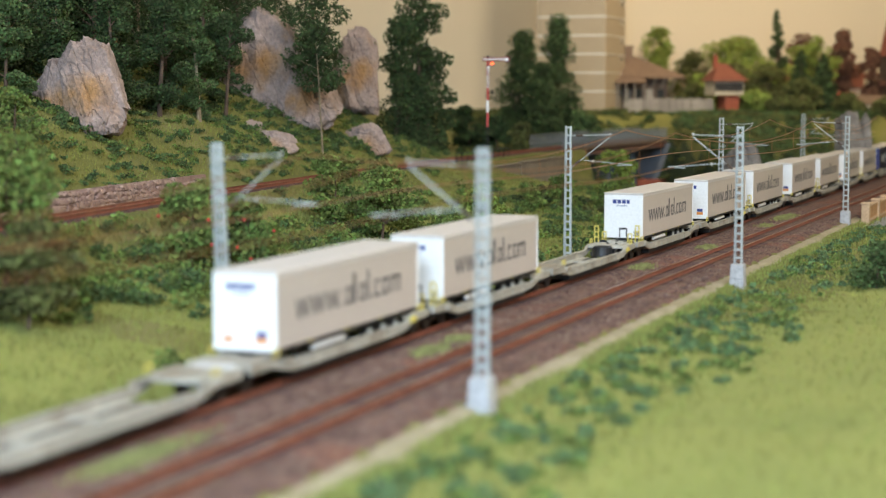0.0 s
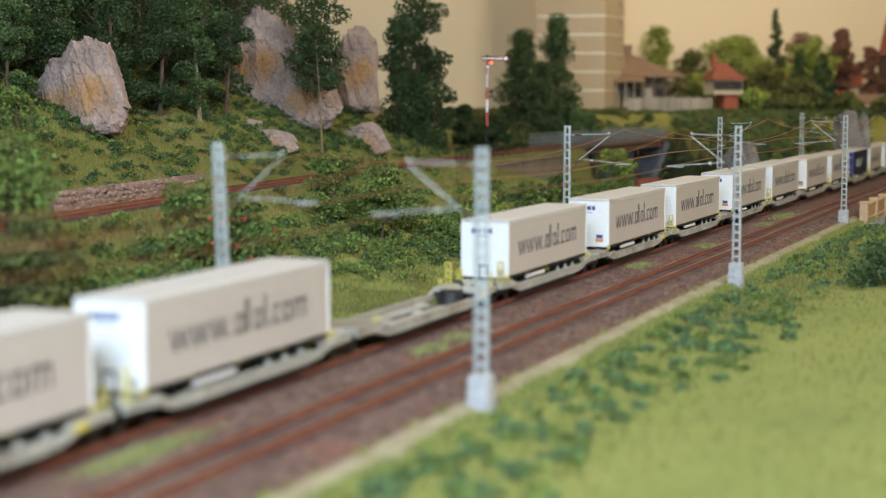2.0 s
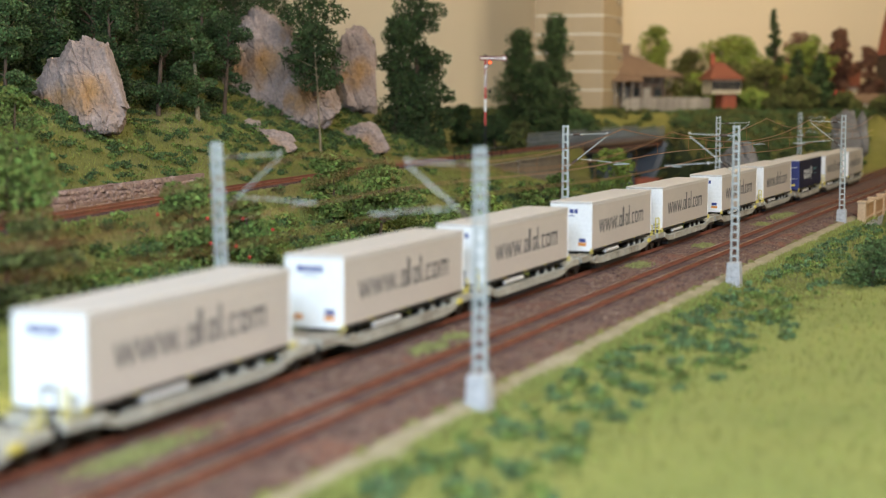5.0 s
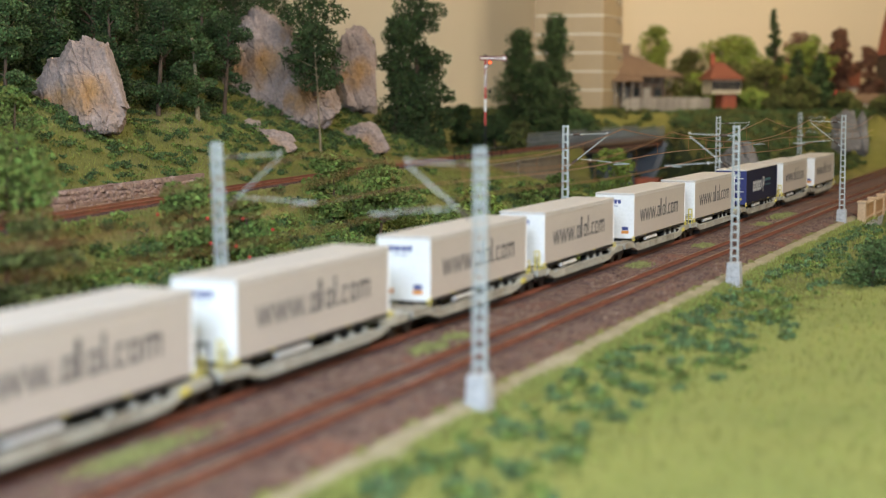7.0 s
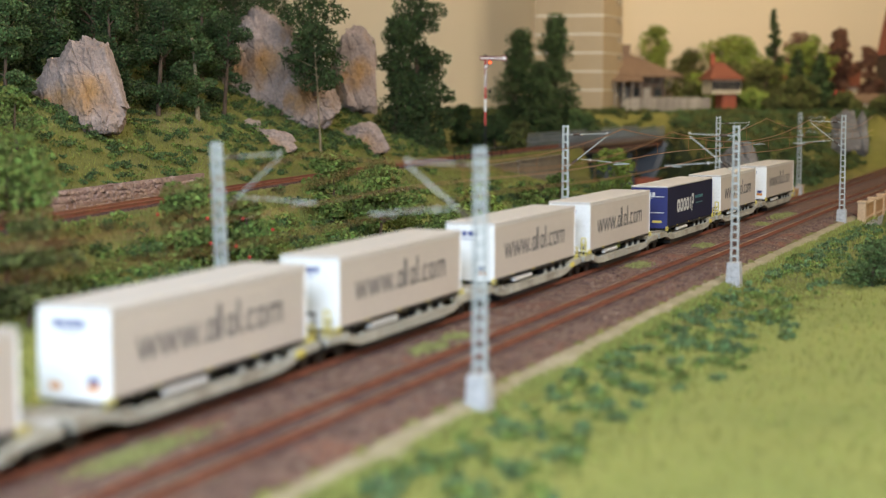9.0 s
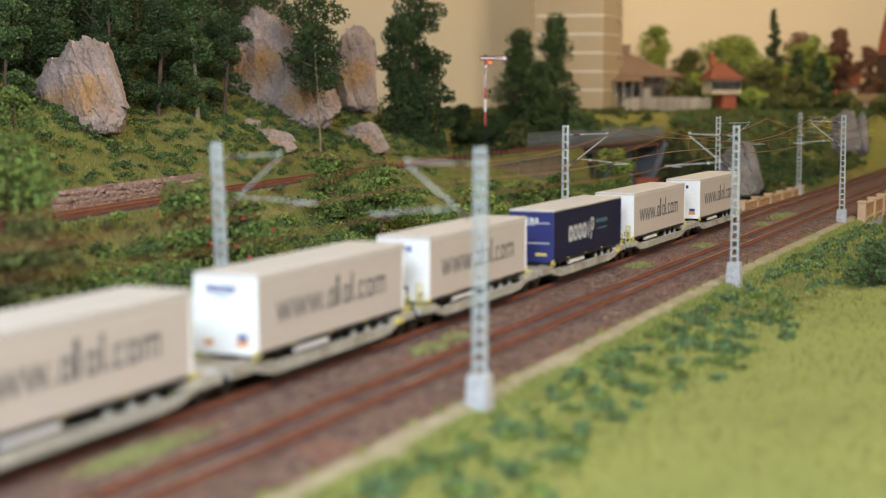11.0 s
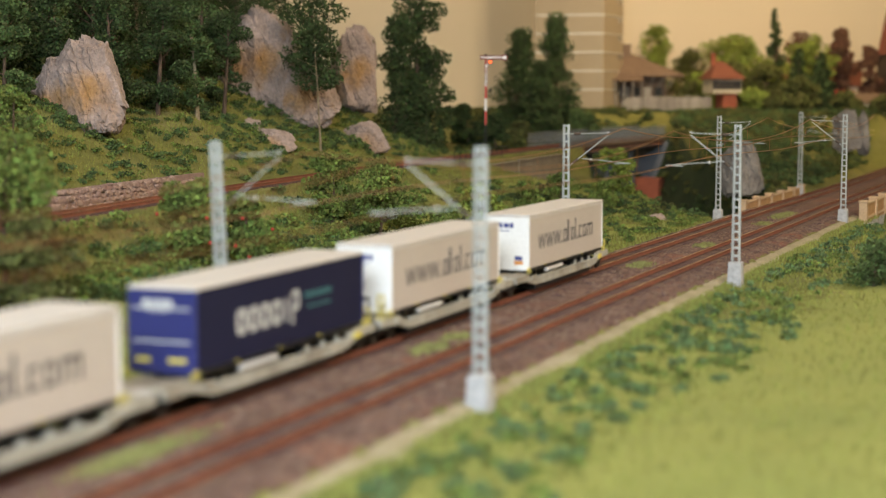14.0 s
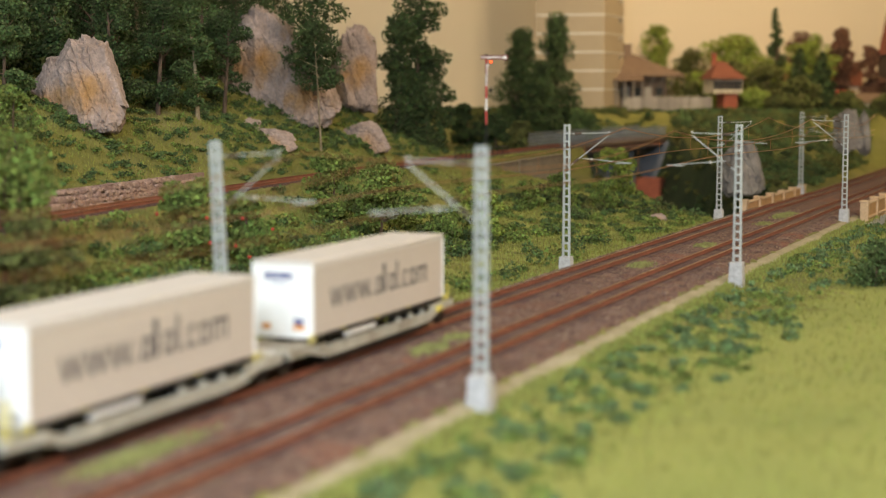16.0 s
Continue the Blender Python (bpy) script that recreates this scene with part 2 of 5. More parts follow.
def thing(name, x, y, z, rz=0.0, **tags):
    ob = new(name)
    ob.empty_display_size = 0.01
    ob.matrix_basis = at(x, y, z, rz)
    return tagged(ob, **tags)


# ---- the lines of the two railways and the lie of the land ----
def heading(s):
    return radians(21.1232) - 0.5056e-4 * 80 * math.log1p(math.exp((s - 1524.1) / 80)) + 0.6429e-4 * 80 * math.log1p(math.exp((546.2 - s) / 80)) + 2.6e-5 * (s - 1000)


S_STEP = 5.0
_line = []
_x, _y = -348.43, 0.0
for _i in range(0, 760):
    _line.append((_x, _y))
    _h = heading((_i + 0.5) * S_STEP)
    _x, _y = _x + math.sin(_h) * S_STEP, _y + math.cos(_h) * S_STEP
LINE = np.array(_line)


def grade(s):
    return -0.009 * max(0.0, s - 1900.0)


def on_line(s, off=0.0, z=0.0):
    """A point beside the left track's centre line, s mm along it; off to the right."""
    k = s / S_STEP
    i = max(0, min(len(LINE) - 2, int(math.floor(k))))
    p = LINE[i] + (LINE[i + 1] - LINE[i]) * (k - i)
    h = heading(s)
    return Vector((p[0] + math.cos(h) * off, p[1] - math.sin(h) * off, z + grade(s)))


UP_Y = np.array([300.0, 700, 1135, 1328, 1558, 1958, 2290, 2667, 3192, 3900])
UP_X = np.array([-390.0, -345, -262, -212, -143, -48, 58, 193, 415, 760])
_c = np.polyfit(UP_Y, UP_X, 4)


def up_x(y):
    return np.polyval(_c, y)


def smooth01(v, a, b):
    t = np.clip((v - a) / (b - a), 0, 1)
    return t * t * (3 - 2 * t)


def waves(x, y, seed, size):
    r = np.random.RandomState(seed)
    out = 0
    for k in range(6):
        a, ph, f = r.uniform(0, 6.28), r.uniform(0, 6.28), r.uniform(0.6, 2.2) / size * 6.28
        out = out + np.sin((x * np.cos(a) + y * np.sin(a)) * f + ph) / (1 + k * 0.3)
    return out / 3


def main_off(x, y):
    return (x - np.interp(y, LINE[:, 1], LINE[:, 0])) * 0.931


def gorge(x, y):
    """1 in the gorge below the two bridges, 0 outside."""
    cx = np.interp(y, [1500, 1890, 2300, 2700, 3000, 3300], [470, 372, 350, 325, 315, 310])
    w = np.interp(y, [1700, 1890, 2400, 3000], [95, 105, 120, 112])
    return (1 - smooth01(np.abs(x - cx), w * 0.55, w * 1.0)) * smooth01(y, 1650, 1790) * (1 - smooth01(y, 3080, 3170))


def land(x, y):
    """The height of the ground in mm."""
    x, y = np.asarray(x, float), np.asarray(y, float)
    a = main_off(x, y)
    b = (x - up_x(y)) * 0.94
    g = np.where(y > 1900, -0.009 * (y - 1800) * 1.07, 0.0)
    # right of the line: the meadow
    right = -7 + 2.0 * waves(x, y, 1, 190) * smooth01(a, 100, 160) - 4.5 * smooth01(a, 86, 93) + 10 * smooth01(a, 170, 420)
    # between the lines
    f = np.clip((-a - 42) / np.maximum(1, (-a - 42) + (b - 26)), 0, 1)
    mid = -14 + 48 * f ** 2.2 - 7 * np.sin(np.pi * f) + 3.0 * waves(x, y, 2, 120) * np.sin(np.pi * f)
    cut = smooth01(y, 2120, 2160) * (1 - smooth01(y, 2560, 2640)) * smooth01(b, 33, 39)
    mid = mid * (1 - cut) + np.minimum(mid, -16 + 0.02 * np.abs(a)) * cut
    # the hill beyond the upper line
    rise = np.clip(-b - 28, 0, None)
    hill = 34 + 230 * (1 - np.exp(-rise * 0.86 / 230)) + 5 * waves(x, y, 3, 130) * smooth01(rise, 5, 50)
    fade = 1 - smooth01(y, 2060, 2420)
    hill = 34 + (hill - 34) * fade - 12 * (1 - fade) * smooth01(rise, 0, 60)
    z = np.where(a > 89, right, np.where(a > -32, -6.0, np.where(b > 26, mid, np.where(b > -28, 34.0, hill))))
    z = np.where((a <= -28) & (a > -40), -6 - 8 * smooth01(-a, 28, 40), z)
    # plateau at the back
    back = 30 + 50 * smooth01(y, 2550, 3350) + 2 * waves(x, y, 4, 200)
    far_side = np.maximum(smooth01(x - np.interp(y, [1890, 2300, 2700, 3000, 3300], [372, 350, 325, 315, 310]), 30, 150), smooth01(-b, 24, 130) * smooth01(y, 2350, 2700))
    k = smooth01(y, 2080, 2750) * smooth01(-a, 45, 230) * far_side
    z = z * (1 - k) + back * k
    z = np.where((y > 3150), z * (1 - smooth01(y, 3150, 3300)) + back * smooth01(y, 3150, 3300), z)
    z = z + g * (a > -60) * (1 - k)
    q = gorge(x, y)
    z = z * (1 - q) + (-95.0) * q
    return z


def land1(x, y):
    return float(land(x, y))


# ---- the room ----
def slab(name, lo, hi, mat, **tags):
    bm = bm_new()
    box(bm, [(p + q) / 2 for p, q in zip(lo, hi)], [q - p for p, q in zip(lo, hi)])
    return tagged(part(name, bm, mat), kind="structure", **tags)


slab("floor", (-2600, -1500, -1100), (3600, 4200, -1000), M_FLOOR, label="brown floor of the room")
slab("ceiling", (-2600, -1500, 1600), (3600, 4200, 1700), M_CEIL, label="pale ceiling of the room")
slab("wall_north", (-2600, 3960, -1000), (3600, 4060, 1600), M_WALLPAPER, label="plain cream painted room wall")
slab("wall_east", (2900, -1400, -1000), (3000, 3960, 1600), M_WALLPAPER, label="plain cream painted room wall")
slab("wall_west", (-1700, -1400, -1000), (-1600, 3960, 1600), M_WALLPAPER, label="plain cream painted room wall")
bm = bm_new()
for lo, hi in (((-1600, -800, -1000), (2900, -700, 370)), ((-1600, -800, 870), (2900, -700, 1600)), ((-1600, -800, 370), (-520, -700, 870)), ((240, -800, 370), (2900, -700, 870))):
    box(bm, [(p + q) / 2 for p, q in zip(lo, hi)], [q - p for p, q in zip(lo, hi)])
tagged(part("wall_south", bm, M_WALLPAPER), kind="structure", label="cream room wall with a window opening")

# ---- the ground: one sheet ----
gx = np.concatenate([np.arange(-900, -420, 16), np.arange(-420, 620, 7), np.arange(620, 2300, 24)])
gy = np.concatenate([np.arange(250, 1000, 7), np.arange(1000, 2300, 8), np.arange(2300, 3961, 20)])
X, Y = np.meshgrid(gx, gy)
Z = land(X, Y) + 1.2 * waves(X, Y, 9, 22)
V = np.stack([X.ravel(), Y.ravel(), Z.ravel()], 1)
nx, ny = len(gx), len(gy)
I = (np.arange(ny - 1)[:, None] * nx + np.arange(nx - 1)[None, :]).ravel()
ground = raw("ground", V, np.stack([I, I + 1, I + nx + 1, I + nx], 1), M_GRASS, None, True)
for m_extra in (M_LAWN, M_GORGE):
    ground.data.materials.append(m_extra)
_fx, _fy = X[:-1, :-1].ravel() + 3.5, Y[:-1, :-1].ravel() + 3.5
_off = main_off(_fx, _fy)
_slot = np.where(_off > 99 + 58 * smooth01(_fy, 820, 1080) + 20 * waves(_fx, _fy, 12, 60) + 14 * waves(_fx, _fy, 13, 24), 1, 0)
_slot = np.where((_off > -200) & (_off < -60) & (_fy < 1050) & (waves(_fx, _fy, 15, 160) > -0.5), 1, _slot)
# slot 2 paints that shaded green in the gorge and along its bank
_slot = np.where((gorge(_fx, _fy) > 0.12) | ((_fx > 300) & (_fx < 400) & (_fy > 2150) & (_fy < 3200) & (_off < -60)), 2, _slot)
_slot = np.where((_off > -66) & (_off < -36) & (_fy < 1950) & (gorge(_fx, _fy) < 0.1), 1, _slot)
_slot = np.where((_off < -66) & (_off > -330) & (_fy > 1150) & (_fy < 2200) & (_fx > up_x(_fy) + 60) & (gorge(_fx, _fy) < 0.1) & (waves(_fx, _fy, 51, 90) < 0.0), 1, _slot)
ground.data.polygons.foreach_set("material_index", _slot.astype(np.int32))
tagged(ground, "grassy modelled land with slopes and a gorge", "ground", kind="structure")


# ---- tracks ----
def strip(name, rows, mat, parent=None, smooth=False):
    """A sheet through rows of points."""
    n = len(rows[0])
    v = [p for r in rows for p in r]
    f = [(i * n + j, i * n + j + 1, (i + 1) * n + j + 1, (i + 1) * n + j) for i in range(len(rows) - 1) for j in range(n - 1)]
    return raw(name, v, f, mat, parent, smooth)


def bed(name, pts, prof, mat, label):
    rng = np.random.RandomState(5)
    rows = []
    for fn in pts:
        rows.append([tuple(fn(o, z + rng.uniform(-0.5, 0.5))) for o, z in prof])
    ob = strip(name, rows, mat)
    return tagged(ob, label, "ballast", kind="structure")


MAIN_S = np.arange(250, 3500, 6)
prof = [(-36, -13), (-30, -8), (-24, -4.6)] + [(o, -4.2) for o in range(-20, 80, 6)] + [(82, -4.6), (90, -8), (95, -12)]
bed("ballast_main", [lambda o, z, s=s: on_line(s, o, z) for s in MAIN_S], prof, M_BALLAST, "reddish brown rusty ballast bed of the double line")


def up_point(y, off=0.0, z=0.0):
    d = (up_x(y + 1) - up_x(y - 1)) / 2
    n = math.hypot(1, d)
    return Vector((up_x(y) + off / n, y - off * d / n, z + 38))


UP = np.arange(320, 3300, 8)
bed("ballast_upper", [lambda o, z, y=y: up_point(y, o, z) for y in UP], [(-27, -12), (-20, -5), (-14, -4.2), (0, -4.2), (14, -4.2), (20, -5), (28, -14)], M_BALLAST, "brown ballast bed of the single branch line")


def rail(name, fn, ss, parent_label):
    """A flat-bottom rail: foot, web and head along fn(s, off, z)."""
    out = [(-1.1, -2.5), (-1.1, -2.2), (-0.25, -1.9), (-0.25, -0.8), (-0.55, -0.6), (-0.55, -0.06), (0.55, -0.06), (0.55, -0.6), (0.25, -0.8), (0.25, -1.9), (1.1, -2.2), (1.1, -2.5)]
    body = thing(name, 0, 0, 0, label=parent_label, category="rail", kind="structure")
    strip("web", [[tuple(fn(s, o, z)) for o, z in out] for s in ss], M_RUST, body)
    strip("head", [[tuple(fn(s, o, z)) for o, z in ((-0.5, -0.05), (-0.4, 0.0), (0.4, 0.0), (0.5, -0.05))] for s in ss], M_STEEL, body)
    return body


for off in (0.0, 55.5):
    for side in (-8.25, 8.25):
        rail("rail", lambda s, o, z, c=off + side: on_line(s, c + o, z), np.arange(260, 3480, 20), "rusty steel rail with a worn shiny head")
for side in (-8.25, 8.25):
    rail("rail", lambda y, o, z, c=side: up_point(y, c + o, z), np.arange(330, 3280, 25), "rusty brown rail of the branch line")


# ---- wagons and trailers ----
V_TRAIN, S_REF, PITCH, DP = 146.97, 1299.98, 199.094, 19.31


# the train runs a little unevenly
DRIFT_T = [0.0, 3.0, 4.0, 6.5, 7.5, 9.0, 11.5, 12.5, 13.0, 15.5, 16.0]
DRIFT_MM = [-4.1, -4.4, 0.0, 4.4, 3.9, -2.2, 4.8, 0.0, -1.8, -5.0, -5.6]


def train_s(u, t):
    """Where the near end of unit u's load is along the line."""
    drift = float(np.interp(t, DRIFT_T, DRIFT_MM))
    return S_REF + drift - V_TRAIN * (t - 12.5) - (u * PITCH + (DP / 2 if u % 2 else 0.0))


def unit_pose(u, t):
    s = train_s(u, t)
    a, b = on_line(s), on_line(s + 156)
    m = (a + b) / 2
    d = b - a
    return at(m.x, m.y, m.z, -math.degrees(math.atan2(d.x, d.y)))


def plate(bm, x, f, corners):
    """A thin raised quad on the side at x; corners are (y, z), f turns the writing direction."""
    a = [bm.verts.new((x, f * yy, zz)) for yy, zz in corners]
    b = [bm.verts.new((x + (0.12 if x > 0 else -0.12), v.co.y, v.co.z)) for v in a]
    bm.faces.new(b)
    for i in range(len(a)):
        bm.faces.new((a[i], a[(i + 1) % len(a)], b[(i + 1) % len(a)], b[i]))


def stroke(bm, x, f, p, q, w):
    """A straight stroke of width w from p to q."""
    p, q = Vector(p), Vector(q)
    n = (q - p).normalized()
    n = Vector((-n.y, n.x)) * w / 2
    plate(bm, x, f, [tuple(p - n), tuple(q - n), tuple(q + n), tuple(p + n)])


def frame_mark(bm, x, f, y0, y1, z0, z1, w, sides="lrbt"):
    """A plain open box of strokes."""
    for k, p, q in (("l", (y0, z0), (y0, z1)), ("r", (y1, z0), (y1, z1)), ("b", (y0, z0), (y1, z0)), ("t", (y0, z1), (y1, z1))):
        if k in sides:
            stroke(bm, x, f, p, q, w)


def white_print(bm, x, f):
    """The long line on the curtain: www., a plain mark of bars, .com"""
    z0, h, w = 25.2, 8.4, 1.55
    for k in range(3):
        y = -60 + k * 15.2
        for j in range(4):
            stroke(bm, x, f, (y + j * 3.3 + 0.6, z0 + (0 if j % 2 else h)), (y + j * 3.3 + 3.9, z0 + (h if j % 2 else 0)), w)
    for y in (-13.0, 20.5):
        stroke(bm, x, f, (y - 0.9, z0 + 0.9), (y + 0.9, z0 + 0.9), 1.9)
    # plain mark
    frame_mark(bm, x, f, -8.4, -3.2, z0 + 0.8, z0 + h - 0.8, w)
    stroke(bm, x, f, (0.6, z0), (0.6, z0 + 13.6), w + 1.6)
    frame_mark(bm, x, f, 7.2, 12.4, z0 + 0.8, z0 + h - 0.8, w)
    stroke(bm, x, f, (16.2, z0), (16.2, z0 + 13.6), w + 0.4)
    # com
    frame_mark(bm, x, f, 24.6, 29.6, z0 + 0.8, z0 + h - 0.8, w, "lbt")
    frame_mark(bm, x, f, 33.2, 39.0, z0 + 0.8, z0 + h - 0.8, w)
    for y in (43.0, 48.4, 53.8):
        stroke(bm, x, f, (y, z0), (y, z0 + h), w)
    stroke(bm, x, f, (43.0, z0 + h - 0.8), (53.8, z0 + h - 0.8), w)
    bmesh.ops.recalc_face_normals(bm, faces=bm.faces[:])


def navy_print(bm, x, f):
    """A heavy pale mark of open boxes, drawn plainly."""
    z0, h, w = 24.6, 9.6, 2.2
    for k in range(4):
        y = -44 + k * 10.2
        frame_mark(bm, x, f, y, y + 6.0, z0 + 1.1, z0 + h - 1.1, w + 0.5)
    stroke(bm, x, f, (-1.6, z0), (-1.6, z0 + h), w)
    frame_mark(bm, x, f, 4.4, 10.0, z0 + h / 2, z0 + h + 1.6, w)
    stroke(bm, x, f, (4.4, z0 - 2), (4.4, z0 + h), w)
    bmesh.ops.recalc_face_normals(bm, faces=bm.faces[:])


def navy_line(bm, x, f):
    for k in range(7):
        stroke(bm, x, f, (16 + k * 4.0, 33.4), (18.8 + k * 4.0, 33.4), 2.4)
    stroke(bm, x, f, (18, 28.4), (42, 28.4), 0.9)
    bmesh.ops.recalc_face_normals(bm, faces=bm.faces[:])


def build_trailer(blue, stickers):
    # white trailers: M_CURTAIN carries the sides' warm, dimmer light; ends stay white
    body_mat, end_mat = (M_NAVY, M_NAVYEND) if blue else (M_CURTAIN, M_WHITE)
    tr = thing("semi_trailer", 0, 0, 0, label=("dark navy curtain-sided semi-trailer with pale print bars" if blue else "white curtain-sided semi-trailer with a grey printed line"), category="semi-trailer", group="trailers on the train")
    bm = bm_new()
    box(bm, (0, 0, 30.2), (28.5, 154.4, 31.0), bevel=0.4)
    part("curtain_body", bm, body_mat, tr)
    bm = bm_new()
    box(bm, (0, 0, 46.1), (29.3, 156, 1.5), bevel=0.55)
    part("roof", bm, M_ROOF, tr, "pale trailer roof")
    for y in (-77.4, 77.4):
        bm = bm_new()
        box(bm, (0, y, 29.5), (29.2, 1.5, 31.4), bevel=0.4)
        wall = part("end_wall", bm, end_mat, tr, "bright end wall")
        sg = -1 if y < 0 else 1
        for xx, zz, wd, ht in ((-6.6, 40.4, 2.8, 2.8), (-3.2, 40.4, 2.6, 2.8), (0.4, 40.4, 2.8, 2.8), (3.6, 40.4, 2.2, 2.8), (-1.5, 37.4, 8.0, 0.5)):
            bm = bm_new()
            box(bm, (xx, y + sg * 0.78, zz), (wd, 0.12, ht))
            part("mark", bm, M_BLUEPRINT if not blue else M_PALEPRINT, wall, "small plain blue mark" if not blue else "plain pale mark")
        if stickers and not blue:
            bm = bm_new()
            box(bm, (8.0, y + sg * 0.78, 21.0), (4.6, 0.12, 2.4))
            part("sticker", bm, M_BLUEPRINT, wall, "blue sticker")
            bm = bm_new()
            box(bm, (8.0, y + sg * 0.78, 18.4), (5.4, 0.12, 2.2))
            part("sticker", bm, M_ORANGE, wall, "orange sticker")
            bm = bm_new()
            box(bm, (-7.5, y + sg * 0.78, 18.6), (4.2, 0.12, 2.4))
            part("sticker", bm, M_ORANGE, wall, "orange sticker")
        elif not blue:
            bm = bm_new()
            box(bm, (-2.6, y + sg * 0.8, 17.2), (0.8, 0.3, 5.6)), box(bm, (2.6, y + sg * 0.8, 17.2), (0.8, 0.3, 5.6)), box(bm, (0, y + sg * 0.8, 20.6), (6.0, 0.3, 1.3))
            part("step_frame", bm, M_BLACK, wall, "small black step frame")
            bm = bm_new()
            for k in range(3):
                box(bm, (9.6, y + sg * 0.78, 15.8 + k * 1.2), (4.0, 0.12, 0.6))
            part("sticker", bm, M_GREYPRINT, wall, "small grey print bars")
        else:
            bm = bm_new()
            for zz in (38.5, 26.0):
                box(bm, (0, y + sg * 0.8, zz), (24, 0.3, 0.7))
            part("hinge_bar", bm, M_PALEPRINT, wall)
            bm = bm_new()
            box(bm, (6.5, y + sg * 0.8, 19.0), (7.5, 0.3, 1.8)), box(bm, (-8.0, y + sg * 0.8, 19.0), (6.0, 0.3, 1.8))
            part("plate", bm, M_YELLOW, wall, "yellow marker plates")
    for sx in (-1, 1):
        bm = bm_new()
        (navy_print if blue else white_print)(bm, sx * 14.3, sx)
        part("print", bm, M_GREYPRINT if not blue else M_PALEPRINT, tr, "dark grey printed web line" if not blue else "pale print bars")
        if blue:
            bm = bm_new()
            navy_line(bm, sx * 14.3, sx)
            part("print", bm, M_TEAL, tr, "dull teal print bars")
        bm = bm_new()
        box(bm, (sx * 14.3, 0, 44.6), (0.5, 154.6, 1.2), bevel=0.15)
        part("top_rail", bm, M_ROOF if not blue else M_NAVY, tr)
        bm = bm_new()
        box(bm, (sx * 14.2, 0, 13.9), (0.6, 154.0, 1.3), bevel=0.2)
        part("side_rail", bm, M_BLACK, tr)
        for y in (-46, -8, 30):
            bm = bm_new()
            box(bm, (sx * 14.6, y, 14.8), (0.4, 1.6, 1.0), bevel=0.15)
            part("side_marker", bm, M_YELLOW, tr, "small amber side marker")
    bm = bm_new()
    box(bm, (0, 0, 12.4), (9, 150, 2.2)), box(bm, (0, 0, 13.6), (27.2, 153, 0.9))
    part("chassis", bm, M_BLACK, tr)
    for y in (22, 37.5, 53):
        for sx in (-1, 1):
            bm = bm_new()
            rod(bm, (sx * 8.6, y, 8.6), (sx * 12.4, y, 8.6), 5.0, 20)
            wh = part("wheel", bm, M_BLACK, tr)
            bm = bm_new()
            rod(bm, (sx * 12.4, y, 8.6), (sx * 12.7, y, 8.6), 2.6, 14)
            part("rim", bm, M_MAST, wh, "grey rim")
    for sx in (-1, 1):
        bm = bm_new()
        rod(bm, (sx * 12.6, -40, 11.2), (sx * 12.6, -8, 11.2), 1.3, 8)
        part("side_guard", bm, M_WHITE, tr, "pale side guard tube")
        bm = bm_new()
        box(bm, (sx * 9.5, -52, 9.6), (1.6, 2.0, 6.5))
        part("landing_leg", bm, M_BLACK, tr)
    return tr


def build_bogie(w, y):
    bg_ = part("bogie", (lambda bm: (box(bm, (-10.2, 0, 6.2), (1.6, 25, 3.0), bevel=0.4), box(bm, (10.2, 0, 6.2), (1.6, 25, 3.0), bevel=0.4), box(bm, (0, 0, 7.0), (20, 4.5, 2.2)), bm)[-1])(bm_new()), M_BLACK, w, "dark two-axle bogie")
    bg_.location = (0, y * MM, 0)
    for dy in (-10.5, 10.5):
        bm = bm_new()
        for sx in (-1, 1):
            rod(bm, (sx * 7.4, 0, 0), (sx * 9.0, 0, 0), 5.25, 20)
            for k in range(4):
                a = k * math.pi / 2
                box(bm, (sx * 9.05, 3.2 * math.cos(a), 3.2 * math.sin(a)), (0.3, 1.2, 1.2))
        rod(bm, (-9, 0, 0), (9, 0, 0), 1.0, 8)
        ws = part("wheelset", bm, M_WHEEL, bg_)
        ws.location = (0, dy * MM, 5.25 * MM)
        wheelsets.append(ws)
    return bg_


wheelsets = []


